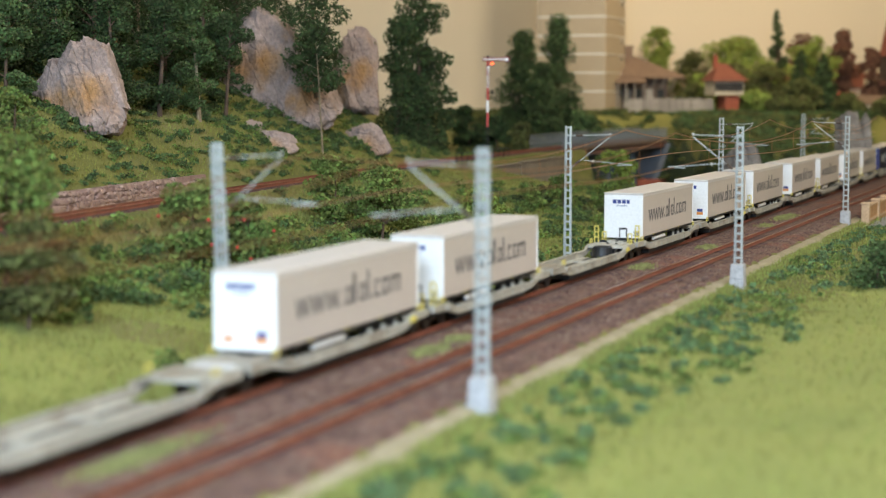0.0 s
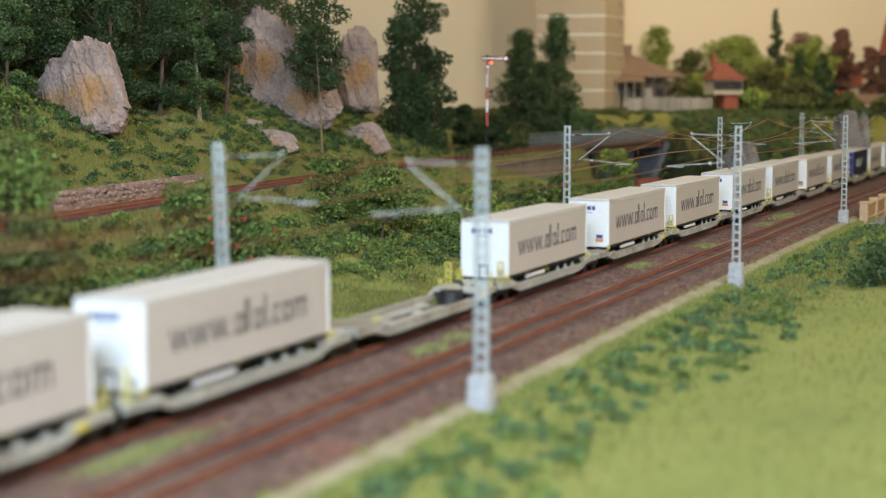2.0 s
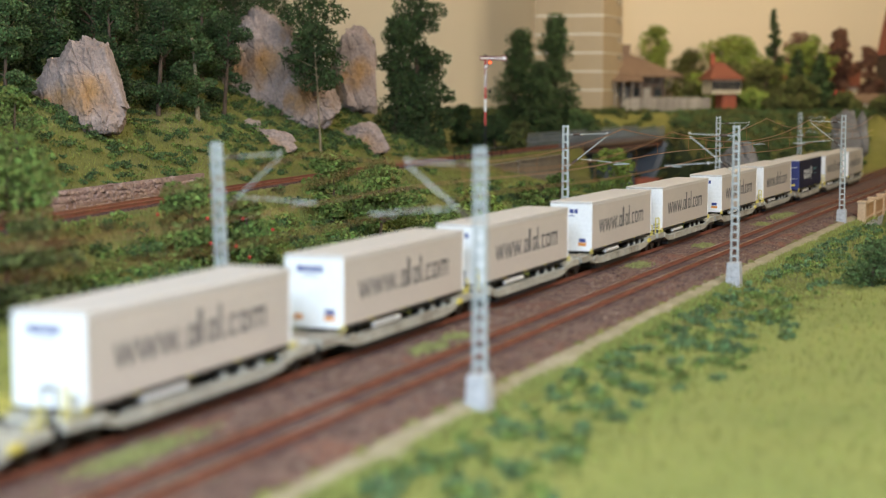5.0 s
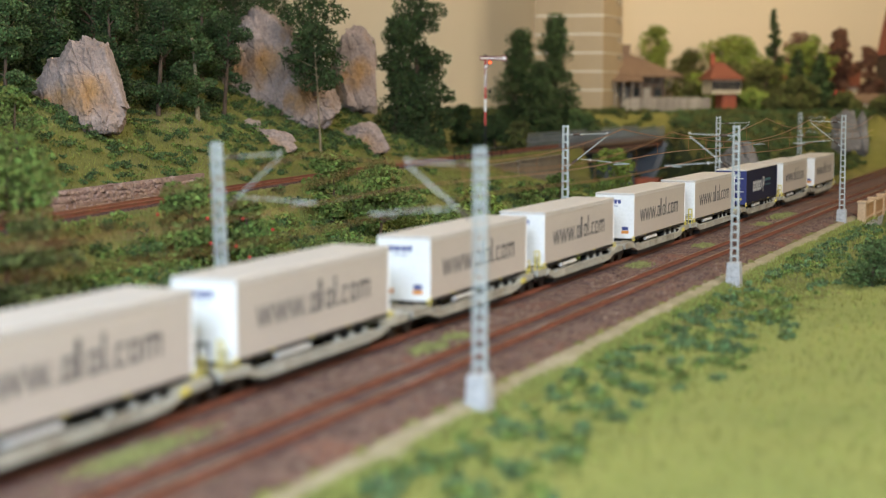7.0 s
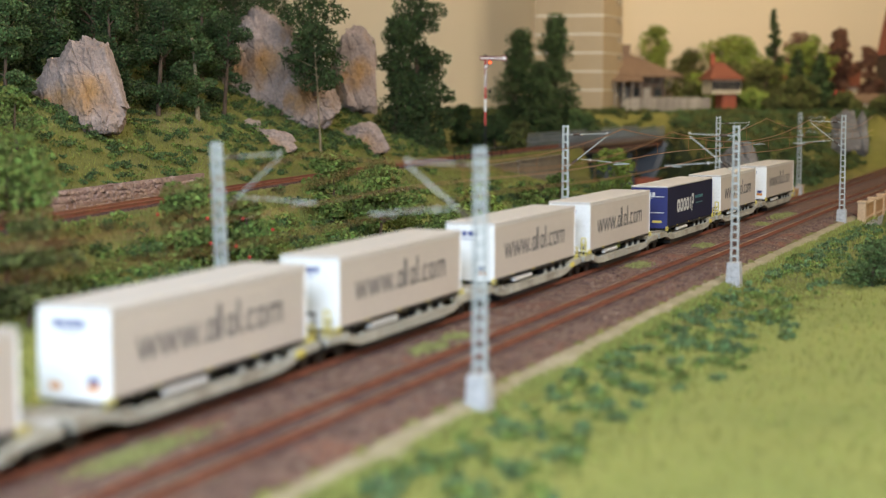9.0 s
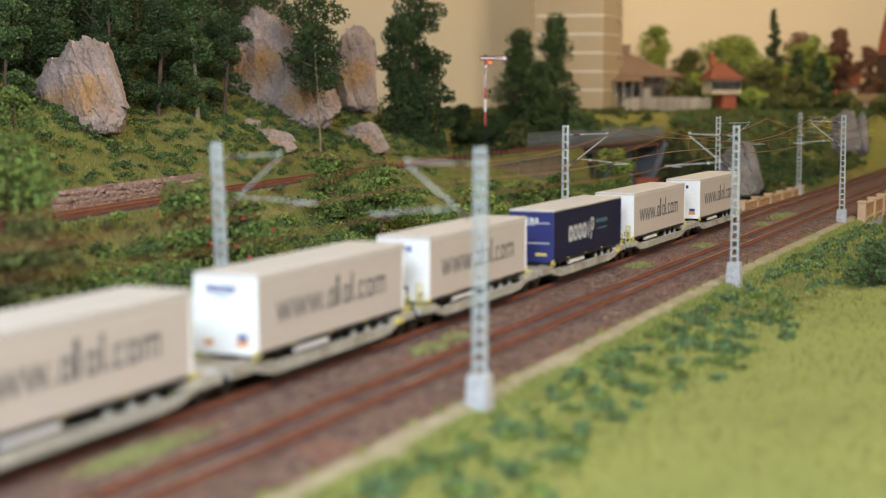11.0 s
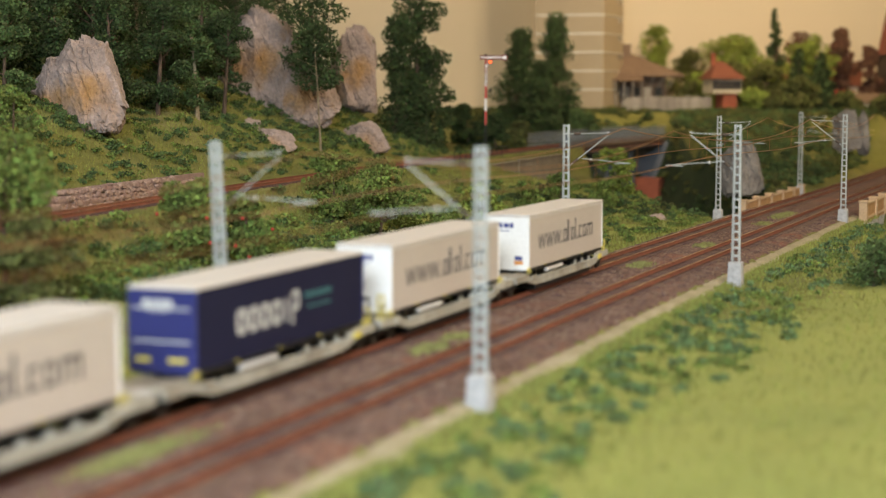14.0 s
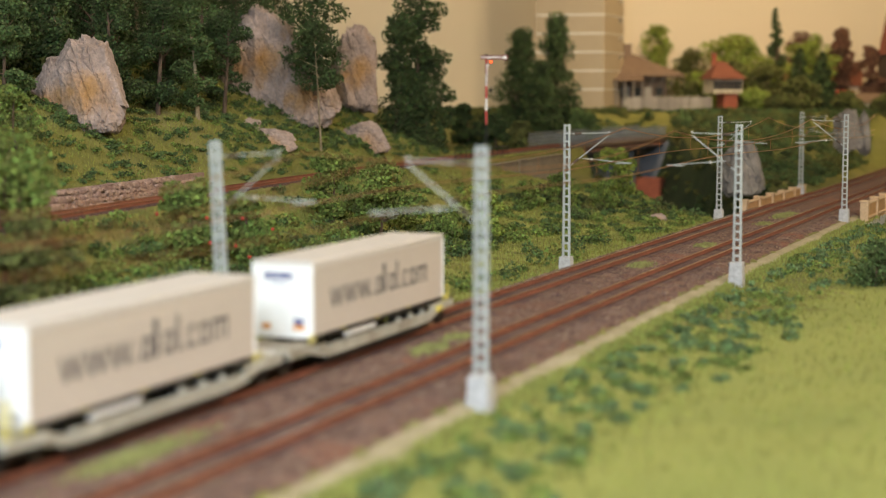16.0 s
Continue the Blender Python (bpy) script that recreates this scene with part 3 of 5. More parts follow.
def build_wagon(jacobs):
    """One half of an articulated pocket wagon: the coupling end is at +y, the shared bogie at -y."""
    w = thing("pocket_wagon", 0, 0, 0, label="pale grey pocket wagon with yellow end rails", category="rail wagon", group="wagons of the train")
    for sx in (-1, 1):
        bm = bm_new()
        prism(bm, [(-101, 12.0), (-84, 12.0), (-74, 9.4), (-62, 8.2), (54, 8.2), (62, 9.4), (70, 12.0), (91, 12.0), (91, 8.6), (72, 8.0), (60, 5.0), (48, 4.3), (-56, 4.3), (-68, 5.0), (-80, 8.0), (-101, 8.2)], sx * 12.9, sx * 14.8)
        sill = part("side_sill", bm, M_WAGON, w)
        bm = bm_new()
        box(bm, (sx * 15.1, -70, 9.2), (1.0, 9, 2.6), bevel=0.3)
        part("fitting", bm, M_WAGON, sill)
        bm = bm_new()
        prism(bm, [(-60, 8.2), (52, 8.2), (52, 8.8), (-60, 8.8)], sx * 12.2, sx * 15.1)
        part("sill_flange", bm, M_WAGON, w)
        for k in range(6):
            bm = bm_new()
            box(bm, (sx * 14.85, -50 + k * 18, 6.2), (0.5, 0.9, 3.6))
            part("stiffener", bm, M_WAGON, sill)
        bm = bm_new()
        box(bm, (sx * 15.0, 70, 9.4), (1.4, 7, 3.0), bevel=0.4)
        part("end_box", bm, M_YELLOW if sx > 0 else M_WAGON, w, "yellow end fitting" if sx > 0 else "")
        for y in (-79, 79):
            bm = bm_new()
            rod(bm, (sx * 14.6, y - 2, 12.3), (sx * 14.6, y - 2, 15.4), 0.45, 6), rod(bm, (sx * 14.6, y + 2.5, 12.3), (sx * 14.6, y + 2.5, 15.4), 0.45, 6), rod(bm, (sx * 14.6, y - 2, 15.2), (sx * 14.6, y + 2.5, 15.2), 0.45, 6)
            part("handle", bm, M_YELLOW, w, "yellow grab handle")
    for y in (-22, 20):
        bm = bm_new()
        box(bm, (0, y, 4.4), (26, 5, 1.8), bevel=0.3)
        part("cross_beam", bm, M_WAGON, w)
    bm = bm_new()
    box(bm, (0, -4, 3.9), (8, 110, 1.2)), box(bm, (-10.5, -4, 4.2), (5, 112, 1.0)), box(bm, (10.5, -4, 4.2), (5, 112, 1.0))
    part("pocket_floor", bm, M_WAGON, w)
    # black strip: frame parts and the painted-in shadow below the sill together
    bm = bm_new()
    box(bm, (0, -4, 2.5), (25.0, 112, 3.4), bevel=0.3)
    part("underframe", bm, M_BLACK, w, "black strip for the frame and shadow below the sill")
    for y0, y1 in ((-100, -70), (64, 91)):
        bm = bm_new()
        box(bm, (0, (y0 + y1) / 2, 10.9), (25.8, y1 - y0, 1.6), bevel=0.4)
        box(bm, (-8, (y0 + y1) / 2, 12.0), (4, y1 - y0 - 6, 0.8)), box(bm, (8, (y0 + y1) / 2, 12.0), (4, y1 - y0 - 6, 0.8))
        part("end_deck", bm, M_WAGON, w, "pale end deck")
    bm = bm_new()
    rod(bm, (0, 58, 5), (0, 58, 11.6), 7.4, 20, 6.6)
    box(bm, (0, 58, 11.9), (11, 8, 1.0), bevel=0.3)
    part("hitch", bm, M_BLACK, w, "black round hitch stand")
    bm = bm_new()
    for k in (-1, 1):
        rod(bm, (k * 3.2, 82, 12), (k * 3.2, 94.2, 9.5), 0.9, 8)
    rod(bm, (0, 88, 8.4), (0, 97.2, 8.0), 1.3, 8)
    part("coupler", bm, M_BLACK, w)
    for sx in (-1, 1):
        bm = bm_new()
        rod(bm, (sx * 10, 90, 10.6), (sx * 10, 94.2, 10.6), 1.4, 10), rod(bm, (sx * 10, 93.4, 10.6), (sx * 10, 94.4, 10.6), 3.0, 14)
        part("buffer", bm, M_BLACK, w)
    bm = bm_new()
    for dx in (-1.4, 1.4):
        rod(bm, (-13.4 + dx, 88.5, 12), (-13.4 + dx, 88.5, 24), 0.45, 6)
    for zz in (23.8, 19.5, 16):
        rod(bm, (-14.8, 88.5, zz), (-12.0, 88.5, zz), 0.45, 6)
    part("ladder_rail", bm, M_YELLOW, w, "yellow end ladder")
    bm = bm_new()
    rod(bm, (12.6, 89, 12), (12.6, 89, 19), 0.45, 6), rod(bm, (9.8, 89, 12), (9.8, 89, 19), 0.45, 6), rod(bm, (9.8, 89, 18.8), (12.6, 89, 18.8), 0.45, 6)
    part("ladder_rail", bm, M_YELLOW, w, "yellow end ladder")
    build_bogie(w, 76)
    if jacobs:
        bm = bm_new()
        box(bm, (0, -104, 10.2), (15, 9, 3.4), bevel=0.6), rod(bm, (-9, -104, 10.5), (9, -104, 10.5), 1.6, 10)
        part("joint", bm, M_PALEPRINT, w, "pale articulated joint")
        build_bogie(w, -104.4)
    return w


LOADED = [0, 1, 2, 3, 4, 5, 6, 7, 8, 9, 11, 12]
wagons, trailers = {}, {}
proto_t = [build_trailer(False, True), build_trailer(False, False), build_trailer(True, False)]
proto_w = [build_wagon(True), build_wagon(False)]
used = set()


def take(proto):
    if proto.name in used:
        return copy_thing(proto, Matrix.Identity(4))
    used.add(proto.name)
    return proto


for u in range(14):
    wagons[u] = take(proto_w[u % 2])
    if u in LOADED:
        trailers[u] = take(proto_t[2] if u == 2 else proto_t[u % 2])


# ---- catenary masts, arms and wires ----
def build_mast(x, y, z, side, h=102.0, lean=0.0, reach=40.0):
    """side: -1 when the arm reaches to the left over its track, 1 to the right."""
    m = thing("catenary_mast", x, y, z, -21.3, label="grey lattice catenary mast on a concrete foot", category="catenary mast", group="masts beside the line")
    if lean:
        m.matrix_basis = m.matrix_basis @ pose(0, 0, 0, 0, lean, 0)
    bm = bm_new()
    box(bm, (0, 0, 5.0), (9.5, 9.5, 10), bevel=0.6, taper=0.92), box(bm, (0, 0, -6), (9.5, 9.5, 12.1))
    part("foot", bm, M_CONCRETE, m, "pale grey concrete foot")
    for sx in (-1, 1):
        for sy in (-1, 1):
            bm = bm_new()
            rod(bm, (sx * 2.3, sy * 1.5, 9), (sx * 1.7, sy * 1.2, h), 0.62, 4)
            part("upright", bm, M_MAST, m)
    n = 17
    rung = bm_new()
    for sy in (-1, 1):
        box(rung, (0, sy * 1.4, 0), (4.0, 0.7, 1.2))
    me = mesh_of("rung", rung, M_MAST)
    for i in range(n):
        r = part("rung", me, M_MAST, m)
        zz = 14 + i * (h - 15.0) / (n - 1)
        r.location, r.scale = (0, 0, zz * MM), (1.1 - 0.3 * zz / h, 1.08 - 0.28 * zz / h, 1)
    bm = bm_new()
    tip = side * (reach - 8)
    rod(bm, (side * 2, 0, h - 7), (tip, 0, h - 6), 0.33, 6)
    part("top_tube", bm, M_MAST, m)
    bm = bm_new()
    rod(bm, (side * 2, 0, h - 31), (tip, 0, h - 7.5), 0.42, 6)
    part("diagonal_tube", bm, M_MAST, m)
    bm = bm_new()
    rod(bm, (side * 12, 0, h - 25), (side * (reach + 9), 0, h - 28), 0.32, 6), rod(bm, (side * (reach - 3), 0, h - 28.5), (side * (reach + 9), 0, h - 28), 0.35, 6)
    part("steady_arm", bm, M_MAST, m)
    for p, q in (((side * 6, 0, h - 6.9), (side * 11, 0, h - 6.7)), ((side * 5, 0, h - 28.5), (side * 9, 0, h - 25.2))):
        bm = bm_new()
        rod(bm, p, q, 0.95, 8)
        part("insulator", bm, M_TIMBER, m, "brown insulator")
    for p, q in (((tip, 0, h - 5.5), 0.8), ((side * 19, 0, h - 25.6), 1.0)):
        bm = bm_new()
        bmesh.ops.create_icosphere(bm, subdivisions=2, radius=q, matrix=Matrix.Translation(p))
        part("clamp", bm, M_PALEPRINT, m, "white round clamp")
    return m


def mast_at(s, off, z, side, **kw):
    p = on_line(s, off, z)
    return build_mast(p.x, p.y, p.z, side, **kw)


for x, y in ((15, 682), (196.5, 1138), (390, 1655)):
    build_mast(x, y, -4.5, -1)
build_mast(-98.6, 765, -13, 1, h=110, lean=-2.2)
build_mast(91, 1262, -13, 1, h=108)
build_mast(287, 1773, -13, 1, h=107)
build_mast(466, 2220, -13, 1, h=106)


def near_s(x, y):
    return float(np.argmin((LINE[:, 0] - x) ** 2 + (LINE[:, 1] - y) ** 2)) * S_STEP


def wire(pts, r, parent):
    v, f = [], []
    for p in pts:
        v += [(p.x + r * math.cos(k * 1.2566), p.y, p.z + r * math.sin(k * 1.2566)) for k in range(5)]
    for i in range(len(pts) - 1):
        f += [(i * 5 + k, i * 5 + (k + 1) % 5, i * 5 + 5 + (k + 1) % 5, i * 5 + 5 + k) for k in range(5)]
    return raw("wire_span", v, f, M_COPPER, parent)


for off, posts in ((55.5, [(-160, 240), (15, 682), (196.5, 1138), (390, 1655), (560, 2120)]), (0.0, [(-260, 330), (-98.6, 765), (91, 1262), (287, 1773), (466, 2220), (620, 2640)])):
    ow = thing("overhead_wire", 0, 0, 0, label="thin copper overhead wire with droppers", category="overhead wire", group="overhead wires")
    ss = [near_s(*p) for p in posts]
    for s0, s1 in zip(ss[:-1], ss[1:]):
        up, low = [], []
        for k in range(17):
            f = k / 16
            sag = 4 * f * (1 - f)
            p = on_line(s0 + (s1 - s0) * f, off)
            up.append(Vector((p.x, p.y, p.z + 92.5 - 13 * sag)))
            low.append(Vector((p.x, p.y, p.z + 69.5 + 1.5 * math.sin(f * 6.28))))
        wire(up, 0.38, ow), wire(low, 0.38, ow)
        for k in (3, 6, 8, 10, 13):
            bm = bm_new()
            rod(bm, up[k], low[k], 0.16, 4)
            part("dropper", bm, M_COPPER, ow)

# ---- leaves, trees and shrubs ----
def leaves(rng, centres, radii, n, leaf, squash=1.0):
    """Small quads in shells round the centres."""
    c = np.asarray(centres, float)
    rd = np.asarray(radii, float)
    w = rd ** 2 / np.sum(rd ** 2)
    i = rng.choice(len(c), n, p=w)
    d = rng.normal(size=(n, 3))
    d /= np.linalg.norm(d, axis=1)[:, None]
    p = c[i] + d * (rd[i] * rng.uniform(0.35, 1.05, n) ** 0.6)[:, None] * np.array([1, 1, squash])
    u = rng.normal(size=(n, 3))
    u /= np.linalg.norm(u, axis=1)[:, None]
    v = np.cross(u, rng.normal(size=(n, 3)))
    v /= np.linalg.norm(v, axis=1)[:, None]
    sz = leaf * rng.uniform(0.5, 1.25, n)[:, None] / 2
    u, v = u * sz, v * sz * 0.75
    V = np.stack([p - u - v * 0.4, p + v, p + u - v * 0.2, p - v * 1.1], 1).reshape(-1, 3)
    return V, np.arange(4 * n).reshape(-1, 4)


def tree(x, y, h, r, mat, seed, label, n=2200, leaf=3.4, low=0.25, trunk=None, shape="round", z=None, category="tree", group="", girth=0.02):
    rng = np.random.RandomState(seed)
    z = land1(x, y) - 1.5 if z is None else z
    t = thing("tree" if category == "tree" else category, x, y, z, rng.uniform(0, 360), label=label, category=category, group=group)
    bm = bm_new()
    lean = rng.uniform(-0.06, 0.06, 2) * h
    prev = Vector((0, 0, -2))
    rr = max(0.9, h * girth)
    for k in range(1, 6):
        f = k / 5
        cur = Vector((lean[0] * f + rng.uniform(-1, 1), lean[1] * f + rng.uniform(-1, 1), h * 0.86 * f))
        rod(bm, prev, cur, rr * (1.15 - 0.85 * (k - 1) / 5), 7, rr * (1.15 - 0.85 * f))
        prev = cur
    cs, rs = [], []
    if shape == "conifer":
        for k in range(64):
            f = (k + 0.5) / 64
            a = rng.uniform(0, 6.28)
            rad = r * (1 - f) ** 0.8 * rng.uniform(0.4, 0.95)
            zz = h * (low + (1 - low) * f)
            cs.append((math.cos(a) * rad, math.sin(a) * rad, zz - rad * 0.2)), rs.append(r * (0.36 * (1 - f) + 0.13))
            if k % 3 == 0:
                rod(bm, (0, 0, zz), (math.cos(a) * rad, math.sin(a) * rad, zz - rad * 0.2), rr * 0.25, 4)
    else:
        m = int((26 if shape == "round" else 70 if shape == "cone" else 34) * (1.7 if r > 40 else 1.0))
        for k in range(m):
            f = rng.uniform(0.02, 1)
            a = rng.uniform(0, 6.28)
            if shape == "round":
                env = math.sqrt(max(0.06, 1 - (2 * f - 0.9) ** 2 / 1.25))
            elif shape == "cone":
                env = (0.9 + 0.14 * math.sin(f * 13 + seed)) * min(1.0, 1.35 * (1.08 - f)) * (0.75 + 0.25 * min(1.0, f * 4))
            else:
                env = (0.65 + 0.35 * math.sin(f * 9 + seed)) * (1.05 - 0.55 * f)
            rad = r * env * rng.uniform(0.15, 0.95)
            zz = h * (low + (0.97 - low) * f)
            cs.append((math.cos(a) * rad + lean[0] * f, math.sin(a) * rad + lean[1] * f, zz)), rs.append(r * rng.uniform(0.22, 0.42))
            if k % 3 == 0:
                rod(bm, (lean[0] * f, lean[1] * f, zz - r * 0.35), cs[-1], rr * 0.3, 5, rr * 0.12)
    part("trunk", bm, trunk or M_BARK, t)
    V, F = leaves(rng, cs, rs, n, leaf, 0.72)
    raw("crown", V, F, mat, t)
    return t


def scatter(name, rng, spots, mat, per, leaf, label, category):
    """Low growth that nobody could count: one object."""
    Vs, n = [], 0
    for x, y, r, hh in spots:
        z = land1(x, y)
        k = 3
        cs = [(x + rng.uniform(-r, r) * 0.6, y + rng.uniform(-r, r) * 0.6, z + hh * rng.uniform(0.15, 0.6)) for _ in range(k)]
        V, _ = leaves(rng, cs, [r * rng.uniform(0.4, 0.7) for _ in range(k)], int(per * rng.uniform(0.7, 1.3)), leaf, hh / max(r, 0.1) * 0.7)
        Vs.append(V)
    V = np.concatenate(Vs)
    ob = raw(name, V, np.arange(len(V)).reshape(-1, 4), mat)
    return tagged(ob, label, category, kind="stuff")


rng = np.random.RandomState(21)
# shrubs along the meadow side of the line
spots = []
for k in range(1500):
    s = 400 + 1500 * rng.uniform() ** 1.15
    o = 104 + 76 * rng.uniform() ** 1.2
    p = on_line(s, o)
    if waves(p.x, p.y, 41, 34) < 0.0 or o > 168 + 14 * math.sin(s / 70):
        continue
    spots.append((p.x, p.y, rng.uniform(2.5, 7), rng.uniform(2.5, 5.5)))
scatter("shrubs", rng, spots[0::2], M_MEADOW, 90, 2.6, "low dark green shrubs along the meadow edge", "shrubs")
scatter("meadow_growth", rng, spots[1::2], M_LEAF2, 80, 2.2, "low mid green growth along the meadow edge", "shrubs")
# growth between the lines
spots = []
while len(spots) < 800:
    y = rng.uniform(780, 2450)
    x = rng.uniform(-380, 330)
    a, b = float(main_off(x, y)), float((x - up_x(y)) * 0.94)
    if a > -62 or b < 26 or gorge(x, y) > 0.7:
        continue
    if y > 2030 and b < 130:
        continue
    if b < 70 and rng.uniform() < 0.9:
        continue
    if y < 1180 and a > -185 and rng.uniform() < 0.97:
        continue
    if waves(x, y, 51, 90) < 0.05 and rng.uniform() < (0.85 if y > 1200 else 0.3):
        continue
    if 1180 < y < 1600 and a > -150 and rng.uniform() < 0.85:
        continue
    if y > 1650 and rng.uniform() < 0.45:
        continue
    low_ = 0.55 if y > 1600 else 1.0
    spots.append((x, y, rng.uniform(6, 15) * low_ ** 0.5, rng.uniform(6, 15) * low_))
scatter("undergrowth", rng, spots[0::3], M_SHRUB, 130, 3.0, "dark green undergrowth between the two railway lines", "undergrowth")
scatter("light_undergrowth", rng, [q for i, q in enumerate(spots) if i % 3], M_LEAF2, 120, 3.0, "green undergrowth between the two railway lines", "undergrowth")
# patches on the hill
spots = []
while len(spots) < 2300:
    y = rng.uniform(1050, 2350)
    x = float(up_x(y)) - rng.uniform(34, 330)
    if waves(x, y, 31, 60) < -0.32:
        continue
    spots.append((x, y, rng.uniform(4, 10), rng.uniform(3, 7)))
for rx, ry, rr_ in ((-299, 1426, 30), (-330, 1430, 22), (-200, 1915, 38), (-156, 1915, 36), (-109, 2110, 32), (-184, 1755, 22), (-90, 1985, 24)):
    for j in range(26):
        spots.append((rx + rng.uniform(-1, 1) * rr_, ry - rr_ * rng.uniform(0.25, 0.95), rng.uniform(4, 8), rng.uniform(3, 7)))
scatter("hill_light_growth", rng, spots[1::3], M_LEAF2, 80, 2.4, "mid green tufts on the hill", "undergrowth")
scatter("hill_undergrowth", rng, spots[0::3] + spots[2::3], M_SHRUB, 85, 2.5, "dark green ground cover in patches on the hill", "undergrowth")
# gorge and back slopes
spots = []
while len(spots) < 1500:
    y = rng.uniform(1850, 3500)
    x = rng.uniform(20, 900)
    a, b = float(main_off(x, y)), float((x - up_x(y)) * 0.94)
    if a > -70 or abs(b) < 34 or (b < 0 and y < 2450) or (0 < b < 130 and y < 2560) or (b > 0 and 2000 < y < 2950 and 120 < x < 400 and rng.uniform() < 0.85):
        continue
    spots.append((x, y, rng.uniform(8, 16), rng.uniform(5, 11)))
far = []
while len(far) < 620:
    y = rng.uniform(2150, 3350)
    x = rng.uniform(430, 1000)
    if float(main_off(x, y)) > -62 or gorge(x, y) > 0.1 or waves(x, y, 63, 110) < -0.1:
        continue
    far.append((x, y, rng.uniform(6, 14), rng.uniform(5, 11)))
scatter("bank_undergrowth", rng, far, M_SHRUB, 90, 3.6, "dark green bushes on the grassy far bank", "undergrowth")
scatter("gorge_undergrowth", rng, spots[:640], M_LEAF, 100, 4.2, "dark green growth on the slopes of the gorge", "undergrowth")
scatter("slope_undergrowth", rng, spots[640:], M_LEAF4, 100, 4.2, "olive growth on the far slopes", "undergrowth")

# grass fibres
V = []
n = 0
gr = np.random.RandomState(8)
while n < 110000:
    m = 40000
    x, y = gr.uniform(-420, 620, m), gr.uniform(480, 2400, m) ** 1.0
    a, b = main_off(x, y), (x - up_x(y)) * 0.94
    ok = ((a > 97) | ((a < -38) & (b > 27)) | (b < -32)) & (np.abs(x) < y * 0.28 + 20) & ((a < 165) | (gr.uniform(0, 1, m) < 0.3))
    x, y = x[ok], y[ok]
    z = land(x, y)
    h = gr.uniform(1.6, 4.2, len(x))
    t = gr.uniform(0, 6.28, len(x))
    w = 0.45
    tri = np.stack([np.stack([x - w * np.cos(t), y - w * np.sin(t), z], 1), np.stack([x + w * np.cos(t), y + w * np.sin(t), z], 1),
                    np.stack([x + gr.uniform(-1.5, 1.5, len(x)), y + gr.uniform(-1.5, 1.5, len(x)), z + h], 1)], 1)
    V.append(tri.reshape(-1, 3))
    n += len(x)
for _ in range(16000):
    p = on_line(400 + 1550 * gr.uniform() ** 1.2, 93 + abs(gr.normal(0, 5)), -11.5)
    V.append(np.array([[p.x - 0.5, p.y, p.z], [p.x + 0.5, p.y, p.z], [p.x + gr.uniform(-1.5, 1.5), p.y + gr.uniform(-1, 1), p.z + gr.uniform(2, 5)]]))
V = np.concatenate(V)
tagged(raw("grass", V, np.arange(len(V)).reshape(-1, 3), M_GRASSBLADE), "short yellow-green grass fibres on the land", "grass", kind="stuff")
# weeds between the tracks
V = []
for x, y, ln in ((-104, 569, 34), (-6, 812, 16), (8, 850, 9), (141, 1207, 16), (211, 1362, 14), (338, 1690, 34), (300, 1585, 12)):
    s = near_s(x, y)
    for k in range(int(ln * 26)):
        p = on_line(s - float(main_off(x, y)) * 0.0 + gr.normal(0, ln * 0.5), float(main_off(x, y)) + gr.normal(0, 3.2), -4.2)
        V.append(np.array([[p.x - 0.6, p.y, p.z], [p.x + 0.6, p.y, p.z], [p.x + gr.uniform(-2, 2), p.y + gr.uniform(-1, 1), p.z + gr.uniform(1, 3.2)]]))
V = np.concatenate(V)
tagged(raw("weeds", V, np.arange(len(V)).reshape(-1, 3), M_WEED), "yellow-green weeds between the two tracks", "weeds", kind="stuff")

TREES = "trees on the hill"
k = 100
hill_rng = np.random.RandomState(77)
hill = [(-345, 1500, 105, 30), (-300, 1545, 118, 32), (-268, 1600, 118, 30), (-240, 1665, 112, 28), (-275, 1690, 130, 40), (-225, 1745, 105, 30), (-255, 1800, 120, 36), (-330, 1465, 92, 26), (-375, 1400, 105, 34), (-350, 1360, 84, 26)]
for j in range(26):
    y = 1440 + j * 26
    hill.append((float(up_x(y)) - hill_rng.uniform(175, 300), y, hill_rng.uniform(110, 150), hill_rng.uniform(38, 52)))
for x, y, h, r in hill:
    k += 1
    tree(x, y, h, r, (M_LEAF, M_LEAF, M_SHRUB)[k % 3], k, "dark green broadleaf tree on the hillside", 7000, 3.0, 0.04, M_BIRCH if k % 4 == 0 else None, "tall" if k % 3 == 0 else "round", group=TREES)
# beside and over the rocks
tree(-142, 1880, 110, 42, M_LEAF, 130, "dark green tree above the rock face", 5200, 3.4, 0.25, z=116, group=TREES)
tree(-132, 1835, 140, 30, M_LEAF, 131, "slender pale-trunked tree before the rock", 4200, 3.2, 0.52, M_BIRCH, group=TREES, girth=0.008)
tree(-40, 2280, 205, 46, M_LEAF, 132, "tall ragged dark green tree at the hill's end", 9000, 4.4, 0.0, None, "tall", group=TREES)
tree(-66, 2250, 165, 42, M_LEAF, 133, "tall ragged dark green tree at the hill's end", 8000, 4.4, 0.0, None, "tall", group=TREES)
tree(-22, 2300, 150, 42, M_LEAF, 138, "tall ragged dark green tree at the hill's end", 8000, 4.4, 0.0, None, "round", group=TREES)
tree(-22, 2210, 42, 17, M_LEAF, 134, "small dark conifer at the hill's end", 900, 3.0, 0.05, None, "conifer", group=TREES)
tree(-305, 1215, 62, 24, M_LEAF2, 135, "green bushy tree beside the branch line", 2400, 3.2, 0.1, group=TREES)
